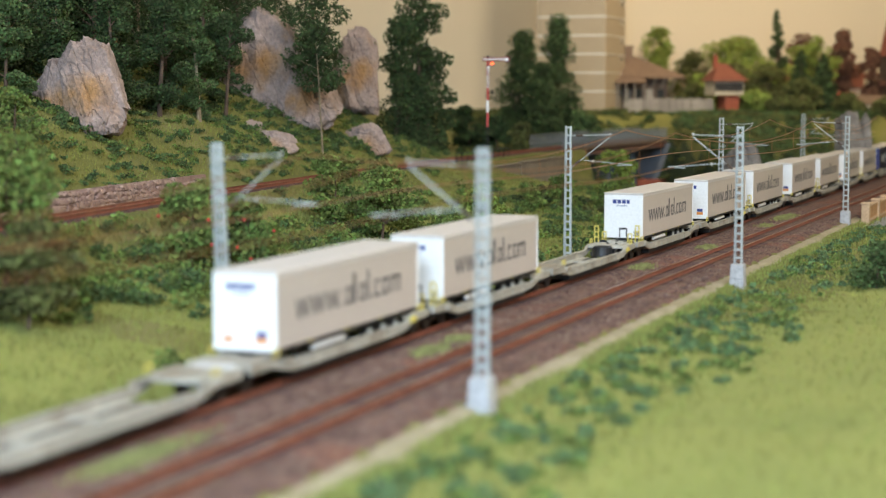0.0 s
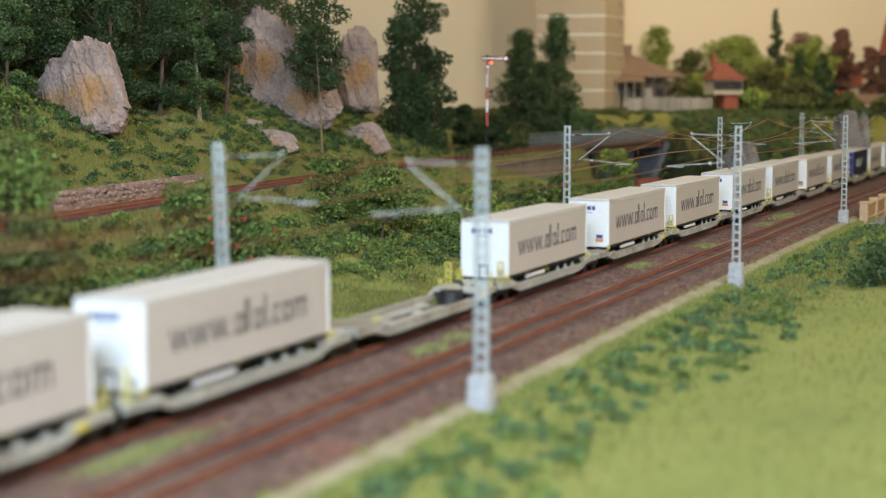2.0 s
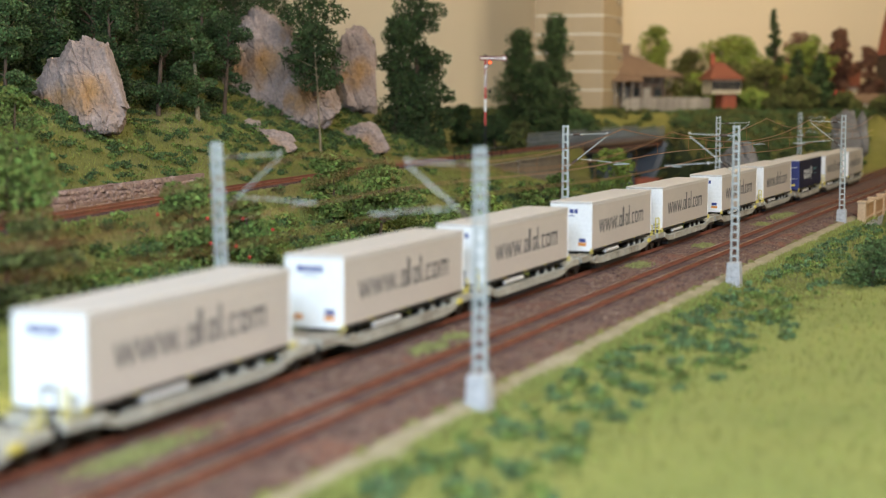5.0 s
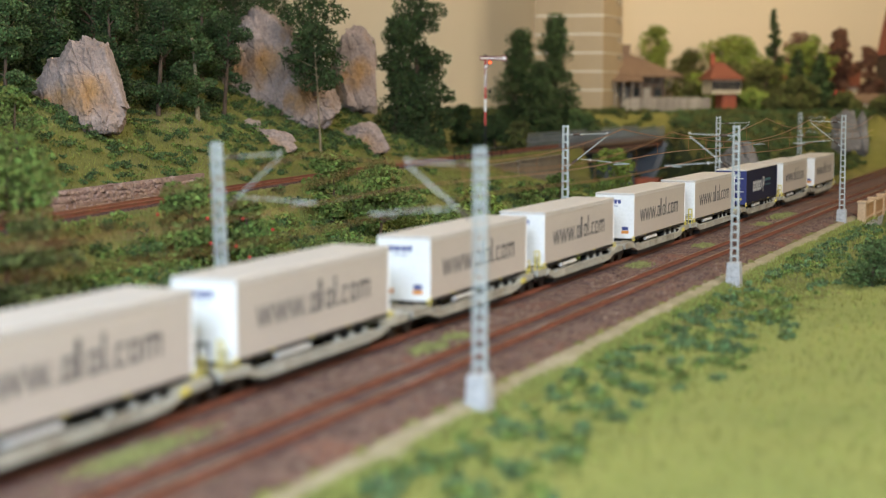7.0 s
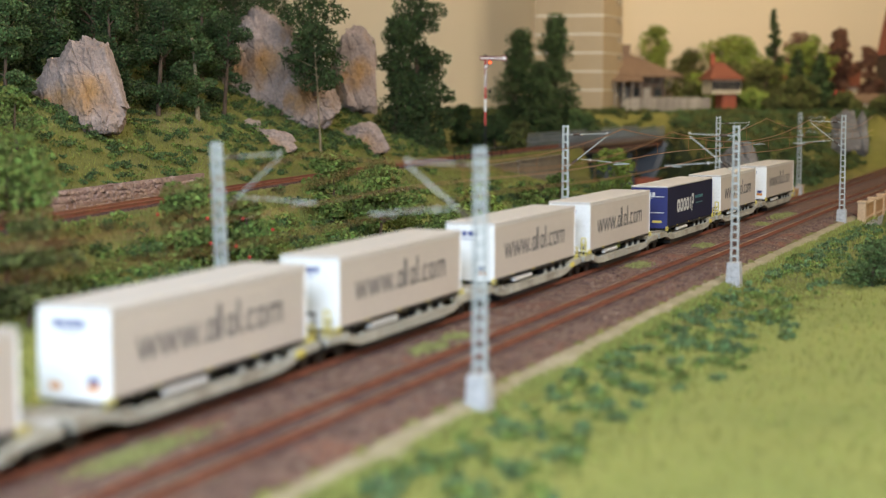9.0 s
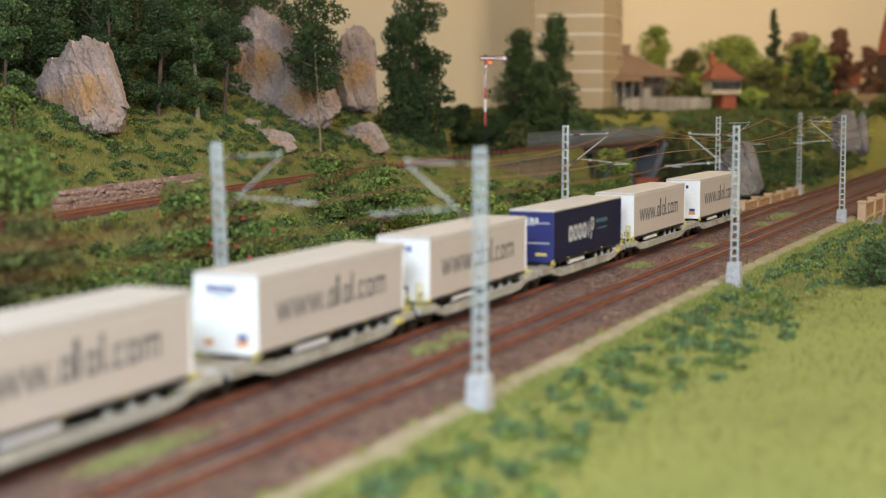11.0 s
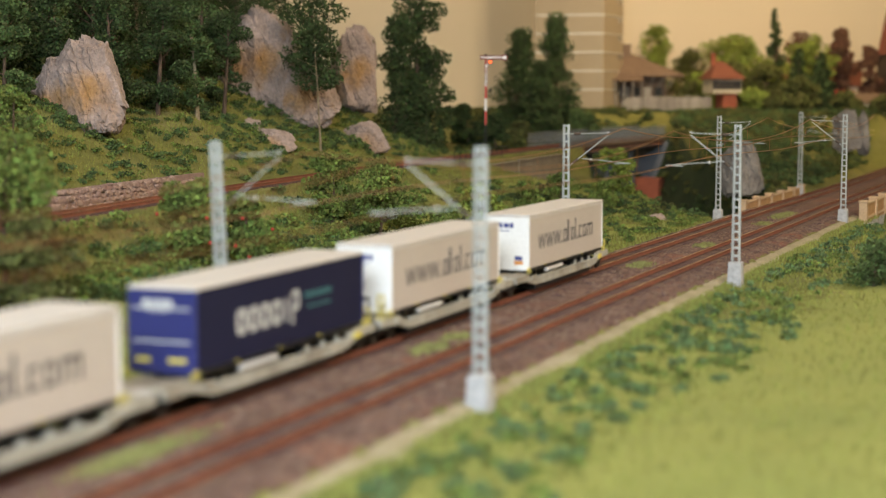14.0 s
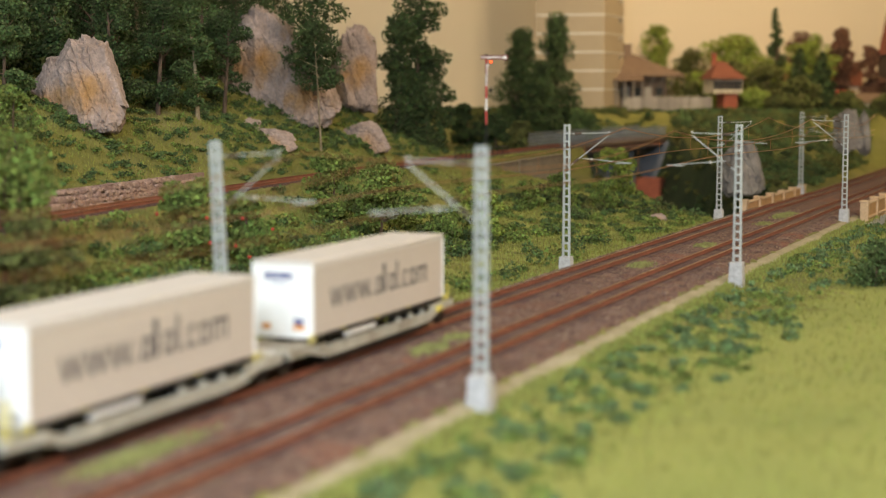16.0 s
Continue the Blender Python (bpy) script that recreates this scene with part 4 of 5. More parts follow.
# behind the signal
for x, y, h, r, mt, lb in ((38, 2650, 72, 24, M_LEAF, "dark round tree beyond the signal"), (124, 2950, 170, 50, M_LEAF, "large dark green tree near the silo"), (196, 2960, 200, 50, M_LEAF, "large dark green tree near the silo"),
                           (110, 2500, 46, 18, M_LEAF4, "olive bush beyond the branch line"), (222, 2860, 84, 36, M_SHRUB, "blue-green tree near the bridge"), (80, 2620, 60, 24, M_LEAF, "dark round tree beyond the signal"),
                           (160, 2900, 120, 44, M_LEAF, "dark green tree near the silo")):
    k += 1
    tree(x, y, h, r, mt, 40 + k, lb, 12000, 4.6, 0.0, None, "cone" if h > 110 else "round", group="trees beyond the branch line")
# orchard between the lines
for x, y, h, r, mt, lb in ((-212, 860, 54, 26, M_LEAF4, "dark olive fruit tree beside the meadow"), (-234, 900, 84, 36, M_LEAF2, "bushy green fruit tree beside the meadow"), (-132, 1125, 56, 24, M_LEAF2, "apple tree with red apples"), (-165, 1100, 58, 22, M_LEAF2, "apple tree with red apples"),
                           (-52, 1390, 66, 34, M_LEAF2, "green fruit tree between the lines"), (-92, 1410, 62, 28, M_LEAF2, "green fruit tree between the lines"), (36, 1470, 54, 23, M_LEAF3, "light green fruit tree with a forked trunk"), (-4, 1420, 30, 14, M_LEAF2, "small fruit tree with a leaning trunk")):
    k += 1
    t = tree(x, y, h, r, mt, 60 + k, lb, 4200, 3.4, 0.24, group="fruit trees")
    if "apple" in lb:
        rg = np.random.RandomState(k)
        for j in range(5):
            bm = bm_new()
            a, zz = rg.uniform(0, 6.28), rg.uniform(0.3, 0.8) * h
            bmesh.ops.create_icosphere(bm, subdivisions=1, radius=1.4, matrix=Matrix.Translation((math.cos(a) * r * 0.92, math.sin(a) * r * 0.92, zz)))
            part("apple", bm, M_RED, t, "red apple")
# by the gorge and at the meadow
tree(212, 2120, 74, 29, M_LEAF3, 300, "yellow-green round tree before the bridge", 4500, 3.6, 0.06, M_BIRCH, z=-22, group="trees by the gorge")
tree(130, 1860, 40, 18, M_LEAF2, 301, "green bush on the slope below the branch line", 1400, 3.4, 0.1, group="trees by the gorge")
tree(180, 1900, 34, 18, M_LEAF2, 302, "green bush on the slope below the branch line", 1400, 3.4, 0.1, group="trees by the gorge")
tree(90, 1800, 34, 16, M_LEAF2, 303, "green bush on the slope below the branch line", 1400, 3.4, 0.1, group="trees by the gorge")
for x, y, h, r in ((292, 1150, 26, 24), (318, 1200, 28, 24)):
    k += 1
    tree(x, y, h, r, M_SHRUB, 60 + k, "dense dark green round shrub on the meadow", 3000, 2.6, 0.05, category="shrub")

# ---- rocks ----
rg0 = np.random.RandomState(61)
def rock(x, y, z, sx, sy, sz, seed, label, rz=0.0, tilt=0.0, sub=6, mat=None):
    """A broken block: a few large cleavage planes, ledges, narrow cracks and grain."""
    rg_ = np.random.RandomState(seed)
    cuts = np.array([(0.05, -0.93, 0.30), (-0.9, -0.35, 0.2), (0.93, -0.2, 0.3), (0.1, -0.2, 0.97), (0.55, -0.8, 0.2), (-0.5, -0.84, 0.1), (0.6, -0.3, 0.74), (-0.6, -0.1, 0.8), (0.0, 1.0, 0.0), (0, 0, -1)]) + rg_.normal(size=(10, 3)) * 0.13
    cuts /= np.linalg.norm(cuts, axis=1)[:, None]
    dist = np.array([0.36, 0.44, 0.43, 0.45, 0.42, 0.42, 0.47, 0.47, 0.5, 0.5]) + rg_.uniform(-0.03, 0.03, 10)
    bm = bm_new()
    bmesh.ops.create_icosphere(bm, subdivisions=sub, radius=0.5)
    o = Vector((seed * 7.3, seed * 1.7, seed * 3.1))
    skew = rg_.uniform(0.25, 0.6)
    for v in bm.verts:
        p = v.co.normalized()
        dd = cuts @ np.array(p)
        r = min(0.66, float(np.min(np.where(dd > 0.05, dist / np.maximum(dd, 0.05), 9))))
        q = p * r * 2.6 + o
        cell = noise.voronoi(Vector(((q.x + q.z * skew) * 2.0, q.y * 1.2, q.z * 0.7)))[0]
        crack = min(1.0, (cell[1] - cell[0]) * 14.0)
        slabs = noise.cell(Vector(((q.x + q.z * skew) * 2.1, q.y * 1.2, q.z * 1.1)))
        fis = noise.voronoi(Vector(((q.x - q.z * 0.3) * 4.5, q.y * 4.0, q.z * 2.6)))[0]
        r *= 1 - 0.085 * (1 - crack) - 0.028 * (1 - min(1.0, (fis[1] - fis[0]) * 7)) + 0.075 * slabs + 0.04 * noise.noise(q * 2.2) + 0.02 * noise.noise(q * 9.0)
        v.co = Vector((p.x * r * sx, p.y * r * sy, p.z * r * sz)) * 1.16
    m = Matrix.Rotation(radians(rz), 4, "Z") @ Matrix.Rotation(radians(tilt), 4, "X")
    bmesh.ops.transform(bm, matrix=m, verts=bm.verts[:])
    ob = part("rock", bm, mat or M_ROCK)
    ob.matrix_basis = at(x, y, z)
    return tagged(ob, label, "rock", group="rocks")


rock(-298, 1430, 122, 46, 44, 68, 21, "tall pinkish grey rock face on the hill", 12, -4)
rock(-322, 1432, 116, 32, 34, 58, 2, "ochre stained rock on the hill", 0, -4)
rock(-206, 1915, 150, 72, 66, 104, 23, "high grey rock face with ledges", 20, -4)
rock(-160, 1915, 116, 62, 50, 58, 4, "grey brown rock below the trees", -8, -4)
rock(-109, 2110, 144, 50, 56, 86, 25, "rounded ochre rock at the end of the hill", 0, -2)
rock(-180, 1755, 68, 40, 24, 22, 6, "low pinkish rock in the grass", 8, 0, 5)
rock(-202, 1765, 76, 22, 20, 24, 7, "low pinkish rock in the grass", 0, 0, 5)
rock(-92, 1990, 64, 44, 24, 30, 8, "low pinkish rock beside the branch line", 5, 0, 6)
rock(402, 2290, 16, 42, 44, 66, 9, "grey rock pillar beside the gorge", 0, -6, 6, M_GREYROCK)
rock(589, 2480, 64, 32, 30, 50, 10, "grey rock on the far slope", 0, 0, 5, M_GREYROCK)
rock(612, 2480, 60, 16, 20, 48, 12, "narrow grey brown rock on the far slope", 0, 0, 5, M_GREYROCK)
rock(228, 1800, -14, 18, 9, 7, 11, "small pale stone at the gorge", 20, 0, 3)

cap = []
for rx, ry, rz_, w_, d_ in ((-316, 1440, 148, 22, 16), (-206, 1922, 198, 24, 20), (-109, 2118, 182, 22, 18)):
    cs_ = [(rx + rg0.uniform(-w_, w_), ry + rg0.uniform(0, d_), rz_ - abs(rg0.normal(0, 2.5))) for _ in range(16)]
    cap.append(leaves(rg0, cs_, [rg0.uniform(3, 6) for _ in cs_], 1100, 2.2, 0.6)[0])
cap = np.concatenate(cap)
tagged(raw("rock_grass", cap, np.arange(len(cap)).reshape(-1, 4), M_LEAF4), "olive grass and moss on the rock tops", "grass", kind="stuff")

# ---- water in the gorge ----
bm = bm_new()
box(bm, (330, 2450, -84), (330, 1200, 4))
tagged(part("water", bm, M_WATER), "dark still water in the gorge", "water", kind="structure")

# ---- sand edge ----
rg = np.random.RandomState(3)
rows = []
for s in np.arange(430, 1900, 7):
    w0, w1 = 87.0 + rg.uniform(-1.0, 1.0), 98.0 + rg.uniform(-1.5, 1.5) + 3.2 * math.sin(s / 23) * math.sin(s / 61)
    p0, p1, p2 = on_line(s, w0), on_line(s, (w0 + w1) / 2), on_line(s, w1)
    rows.append([(p0.x, p0.y, -6.3 + p0.z), (p1.x, p1.y, -6.8 + p1.z), (p2.x, p2.y, -13.0 + p2.z)])
tagged(strip("sand_path", rows, M_SAND, None, True), "pale sandy edge beside the ballast", "path", kind="structure")

# ---- retaining wall beyond the branch line, stone by stone ----
rw = thing("stone_wall", 0, 0, 0, label="low reddish rubble stone retaining wall", category="stone wall", kind="structure")
bm = bm_new()
for y in np.arange(1030, 1460, 14):
    p, q = up_point(y, -27), up_point(y + 14, -27)
    box(bm, ((p.x + q.x) / 2 - 3, (p.y + q.y) / 2, 40), (5, 16, 18), -math.atan2(q.x - p.x, q.y - p.y))
part("core", bm, M_STONEWALL, rw)
stones = []
for v in range(6):
    bm = bm_new()
    box(bm, (0, 0, 0), (4.4, 4.2 + v * 1.3, 3.6 + 0.5 * (v % 3)), bevel=1.15)
    for q in bm.verts:
        q.co += Vector((rg.uniform(-0.8, 0.8), rg.uniform(-0.9, 0.9), rg.uniform(-0.6, 0.6)))
    stones.append(mesh_of("stone", bm, M_STONEWALL))
for row in range(4):
    y = 1030 + row * 3
    while y < 1455:
        v = rg.randint(6)
        ln = 4.5 + v * 1.3
        p, q = up_point(y, -24.5 - row * 0.4), up_point(y + ln, -24.5 - row * 0.4)
        if not (row == 3 and (y < 1120 or y > 1400)):
            st = part("stone", stones[v], M_STONEWALL, rw)
            st.matrix_basis = pose(p.x * MM, p.y * MM, (34.5 + row * 4.1 + rg.uniform(-0.9, 0.9)) * MM, rg.uniform(-16, 16), 0, -math.degrees(math.atan2(q.x - p.x, q.y - p.y)) + rg.uniform(-5, 5))
        y += ln

# ---- bridges ----
def parapet(s0, s1, off, label, dz=0.0):
    t = thing("parapet", 0, 0, dz, label=label, category="parapet", group="bridge parapets")
    n = max(2, int((s1 - s0) / 75))
    for i in range(n + 1):
        p = on_line(s0 + (s1 - s0) * i / n, off)
        a = -heading(s0)
        bm = bm_new()
        box(bm, (p.x, p.y, p.z - 2), (8, 9, 22), a, 0.4), box(bm, (p.x, p.y, p.z + 9.6), (9.6, 10.6, 2), a, 0.4)
        part("pillar", bm, M_COPING, t, "pale sandstone pillar")
        if i < n:
            q = on_line(s0 + (s1 - s0) * (i + 1) / n, off)
            c, ln = (p + q) / 2, (q - p).length
            bm = bm_new()
            box(bm, (c.x, c.y, c.z - 16), (4.5, ln - 8, 44), a)
            part("panel", bm, M_PARAPET, t)
            bm = bm_new()
            box(bm, (c.x, c.y, c.z + 6.8), (6.6, ln - 8.2, 1.8), a, 0.4), box(bm, (c.x, c.y, c.z - 7.6), (6.2, ln - 8.2, 2.4), a, 0.4)
            part("coping", bm, M_COPING, t, "pale sandstone coping")
    return t


parapet(1990, 2390, -45, "ochre sandstone bridge parapet beside the main line", -9.0)
parapet(1868, 2330, 101, "ochre sandstone bridge parapet at the meadow side")
rows = [[tuple(on_line(s, o, z)) for o, z in ((-48, -12), (104, -12), (104, -26), (-48, -26), (-48, -12))] for s in np.arange(1850, 2460, 30)]
tagged(strip("bridge_deck", rows, M_CONCRETE), "grey deck of the main line bridge", "bridge deck", kind="structure")

bt = thing("railway_bridge", 0, 0, 0, label="dark steel girder bridge with lattice railing", category="bridge")
Y0, Y1 = 2540, 3130
for off in (-20, 20):
    bm = bm_new()
    for y in np.arange(Y0, Y1, 59):
        p, q = up_point(y, off, -10), up_point(y + 59, off, -10)
        box(bm, ((p.x + q.x) / 2, (p.y + q.y) / 2, 27), (2.5, (q - p).length, 15), -math.atan2(q.x - p.x, q.y - p.y))
    g = part("girder", bm, M_BRIDGE, bt)
    bm = bm_new()
    for y in np.arange(Y0, Y1, 19.6):
        p = up_point(y, off * 1.1)
        box(bm, (p.x, p.y, 27), (2.0, 2.2, 16.5))
    part("stiffener", bm, M_BRIDGE, g)
for off in (-26, 26):
    bm = bm_new()
    for zz in (37, 44, 56):
        for y in np.arange(Y0, Y1, 59):
            rod(bm, Vector((*up_point(y, off).xy, zz)), Vector((*up_point(y + 59, off).xy, zz)), 0.8, 5)
    for y in np.arange(Y0, Y1 - 10, 11.8):
        p, q = up_point(y, off), up_point(y + 11.8, off)
        rod(bm, (p.x, p.y, 37), (p.x, p.y, 56), 0.6, 4)
        rod(bm, (p.x, p.y, 37), (q.x, q.y, 56), 0.5, 4), rod(bm, (p.x, p.y, 56), (q.x, q.y, 37), 0.5, 4)
    part("railing", bm, M_RAILING, bt, "slate grey lattice railing")
bm = bm_new()
for y in np.arange(Y0, Y1, 59):
    p, q = up_point(y), up_point(y + 59)
    box(bm, ((p.x + q.x) / 2, (p.y + q.y) / 2, 33.2), (58, (q - p).length + 2, 2.4), -math.atan2(q.x - p.x, q.y - p.y))
part("deck", bm, M_SHEDROOF, bt)
for y in (2700, 2830, 2960):
    bm = bm_new()
    for off in (-18, 18):
        for dy in (-14, 14):
            p = up_point(y + dy * 0.4, off * 0.8)
            q = up_point(y + dy, off * 1.2)
            rod(bm, (p.x, p.y, 22), (q.x, q.y, -96), 2.2, 6)
    for zz in (0, -30, -60):
        for d in (-14, 14):
            p, q = up_point(y + d * 0.7, -20), up_point(y + d * 0.7, 20)
            rod(bm, (p.x, p.y, zz), (q.x, q.y, zz - 28), 1.2, 5), rod(bm, (q.x, q.y, zz), (p.x, p.y, zz - 28), 1.2, 5)
    part("trestle", bm, M_BRIDGE, bt, "dark steel trestle")
p = up_point(3060, 6)
bm = bm_new()
box(bm, (p.x, p.y, -66), (70, 34, 62), -0.4, 1.0)
part("pier", bm, M_BRICKRED, bt, "red brick pier")
p = up_point(3135, 10)
bm = bm_new()
box(bm, (p.x, p.y, -36), (86, 40, 128), -0.4, 1.0)
part("abutment", bm, M_BLUEGREY, bt, "blue-grey abutment")
# wall under the approach
wl = thing("approach_wall", 0, 0, 0, label="grey tan concrete wall below the branch line", category="retaining wall", kind="structure")
for y0, y1, top in ((2150, 2290, 24), (2300, 2545, 25)):
    p, q = up_point(y0, 36), up_point(y1, 36)
    c = (p + q) / 2
    bm = bm_new()
    box(bm, (c.x, c.y, top - 30), (6, (q - p).length, 60), -math.atan2(q.x - p.x, q.y - p.y), 0.5)
    part("panel", bm, M_TANWALL, wl)
    bm = bm_new()
    box(bm, (c.x, c.y, top + 1.4), (9, (q - p).length + 3, 3), -math.atan2(q.x - p.x, q.y - p.y), 0.5)
    part("coping", bm, M_TANWALL, wl)
hr = thing("hand_rail", 0, 0, 0, label="thin dark hand rail beside the branch line", category="railing")
for y in np.arange(2060, 2290, 22):
    p = up_point(y, 27, -6)
    bm = bm_new()
    rod(bm, p, p + Vector((0, 0, 15)), 0.5, 5)
    part("post", bm, M_BLACK, hr)
bm = bm_new()
for zz in (8, 14.5):
    for y in np.arange(2060, 2268, 22):
        rod(bm, up_point(y, 27, -6 + zz), up_point(y + 22, 27, -6 + zz), 0.4, 5)
part("bar", bm, M_BLACK, hr)

# ---- semaphore signal ----
sg = thing("semaphore_signal", 54.5, 2200, 32, 0, label="red and white semaphore signal with a lit red lamp", category="signal")
bm = bm_new()
for sx in (-1, 1):
    for sy in (-1, 1):
        rod(bm, (sx * 1.6, sy * 1.6, -2), (sx * 1.1, sy * 1.1, 44), 0.45, 5)
for k in range(9):
    rod(bm, (-1.5, -1.5, 2 + k * 4.6), (1.5, -1.5, 6 + k * 4.6), 0.3, 4), rod(bm, (1.5, 1.5, 2 + k * 4.6), (-1.5, 1.5, 6 + k * 4.6), 0.3, 4)
part("lattice_foot", bm, M_BLACK, sg, "dark lattice foot")
for z0, z1, mt in ((44, 62, M_RED), (62, 78, M_WHITE), (78, 94, M_RED), (94, 110, M_WHITE), (110, 128, M_RED)):
    bm = bm_new()
    box(bm, (0, 0, (z0 + z1) / 2), (2.9, 2.9, z1 - z0), bevel=0.2)
    part("mast_section", bm, mt, sg, "red section" if mt is M_RED else "white section")
bm = bm_new()
box(bm, (7.5, -2.2, 130.5), (30, 0.9, 5.0), 0, 0.2), rod(bm, (24, -2.7, 130.5), (24, -1.7, 130.5), 4.2, 20)
arm = part("arm", bm, M_SIGNALRED, sg, "red bordered signal arm")
bm = bm_new()
box(bm, (7.5, -2.75, 130.5), (28.5, 0.3, 1.7)), rod(bm, (24, -3.0, 130.5), (24, -2.7, 130.5), 2.3, 20)
part("arm_face", bm, M_WHITE, arm, "white arm face")
bm = bm_new()
box(bm, (0.6, -2.2, 108), (2.2, 0.8, 24), 0, 0.2), rod(bm, (0.8, -2.7, 120), (0.8, -1.7, 120), 2.8, 18)
arm2 = part("arm", bm, M_SIGNALRED, sg, "lowered second arm")
bm = bm_new()
box(bm, (0.6, -2.7, 108), (1.1, 0.3, 22)), rod(bm, (0.8, -3.0, 120), (0.8, -2.7, 120), 1.9, 18)
part("arm_face", bm, M_WHITE, arm2, "white arm face")
bm = bm_new()
box(bm, (5.6, -0.5, 125), (4.6, 4.0, 5.0), 0, 0.6)
lh = part("lamp_housing", bm, M_BLACK, sg, "black lamp housing")
bm = bm_new()
bmesh.ops.create_icosphere(bm, subdivisions=2, radius=1.7, matrix=Matrix.Translation((5.6, -3.2, 125)))
part("lamp_lens", bm, M_REDLIGHT, lh, "glowing red lamp")
bm = bm_new()
box(bm, (0, 0, 133), (3.4, 3.4, 4), 0, 0.4), rod(bm, (6, -0.6, 86), (6, -0.6, 91), 1.4, 8), rod(bm, (1, 0, 88), (6, 0, 88), 0.5, 5)
part("cap", bm, M_BLACK, sg)

# ---- silo, shed, fence, signal box and houses at the back ----
silo = thing("grain_silo", 322, 3440, 76, -20, label="tall grey and tan grain silo with pale bands", category="silo")
bm = bm_new()
box(bm, (-72, 80, 230), (144, 160, 460), 0, 1.0)
body = part("body", bm, M_SILO, silo)
for i in range(12):
    z = 6 + 41 + i * 37.5 - 10
    bm = bm_new()
    box(bm, (-72, -0.6, z + 10), (144.8, 1.6, 3.4))
    part("band", bm, M_SILOBAND, silo, "pale horizontal band")
    bm = bm_new()
    box(bm, (0.6, 80, z + 10), (1.6, 160, 1.8))
    part("band", bm, M_SILOBAND, silo, "pale horizontal band")
    bm = bm_new()
    box(bm, (0.9, 132, z + 2), (1.2, 26, 10))
    wnd = part("window", bm, M_PANE, silo, "small dark window")
    bm = bm_new()
    for dy in (-13, 0, 13):
        box(bm, (1.5, 132 + dy, z + 2), (1.0, 2.0, 11))
    part("window_frame", bm, M_CREAM, wnd)
bm = bm_new()
for i in range(24):
    box(bm, (-141 + i * 6.0, -0.2, 230), (1.6, 1.0, 460))
part("rib", bm, M_SILO, silo)


def gable(bm, x0, x1, y0, y1, z0, z1, over=6, thick=2.5):
    """A pitched roof with its ridge along x."""
    ym = (y0 + y1) / 2
    prism(bm, [(y0 - over, z0 - over * 0.3), (ym, z1), (y1 + over, z0 - over * 0.3), (y1 + over, z0 - over * 0.3 - thick), (ym, z1 - thick), (y0 - over, z0 - over * 0.3 - thick)], x0 - over, x1 + over)


shed = thing("goods_shed", 420, 3600, 82, 0, label="dark timber goods shed with a wide brown hipped roof", category="shed")
bm = bm_new()
box(bm, (-14, 30, 33), (120, 120, 76))
part("wall", bm, M_TIMBER, shed)
bm = bm_new()
lowv = [bm.verts.new(c) for c in ((-78, -54, 68), (80, -54, 68), (80, 112, 68), (-78, 112, 68))]
topv = [bm.verts.new(c) for c in ((-78, -54, 72), (80, -54, 72), (80, 112, 72), (-78, 112, 72), (-60, 29, 118), (-24, 29, 118))]
bm.faces.new(lowv[::-1])
for i in range(4):
    bm.faces.new((lowv[i], lowv[(i + 1) % 4], topv[(i + 1) % 4], topv[i]))
for f in ((0, 1, 5, 4), (1, 2, 5), (2, 3, 4, 5), (3, 0, 4)):
    bm.faces.new([topv[i] for i in f])
rf = part("roof", bm, M_SHEDROOF, shed, "wide brown roof")
bm = bm_new()
box(bm, (-32, 20, 116), (16, 16, 36), 0, 0.6), box(bm, (-32, 20, 135), (19, 19, 4), 0, 0.6)
part("chimney", bm, M_SHEDROOF, rf, "brown chimney")
bm = bm_new()
prism(bm, [(-96, 58), (-31, 70), (-31, 73), (-96, 61)], -70, -8)
part("canopy", bm, M_SHEDROOF, shed, "low brown lean-to roof")
for i in range(4):
    bm = bm_new()
    box(bm, (-66 + i * 18, -90, 27), (2.6, 2.6, 64))
    part("post", bm, M_PLANK, shed)
for i in range(5):
    bm = bm_new()
    box(bm, (-62 + i * 23, -30.6, 26), (15, 1.2, 40), 0, 0.2)
    part("door", bm, M_PLANK if i % 2 else M_PANE, shed)
for i in range(3):
    bm = bm_new()
    rod(bm, (10 + i * 20, -31, 46), (18 + i * 20, -50, 67), 1.6, 5)
    part("bracket", bm, M_PLANK, shed)

fence = thing("plank_fence", 362, 3330, 76, 3, label="weathered pale grey plank fence", category="fence")
pl = []
for v in range(4):
    bm = bm_new()
    box(bm, (0, 0, 15 + v * 0.4), (6.0, 1.4, 33 + v), 0, 0.25)
    pl.append(mesh_of("plank", bm, M_PLANK))
for i in range(26):
    o = part("plank", pl[rg.randint(4)], M_PLANK, fence)
    o.matrix_basis = pose(i * 6.4 * MM, rg.uniform(-0.4, 0.4) * MM, 0, 0, rg.uniform(-1.5, 1.5), 0)
bm = bm_new()
for zz in (8, 26):
    box(bm, (80, 1.6, zz), (166, 1.6, 2.4))
part("rail", bm, M_PLANK, fence)

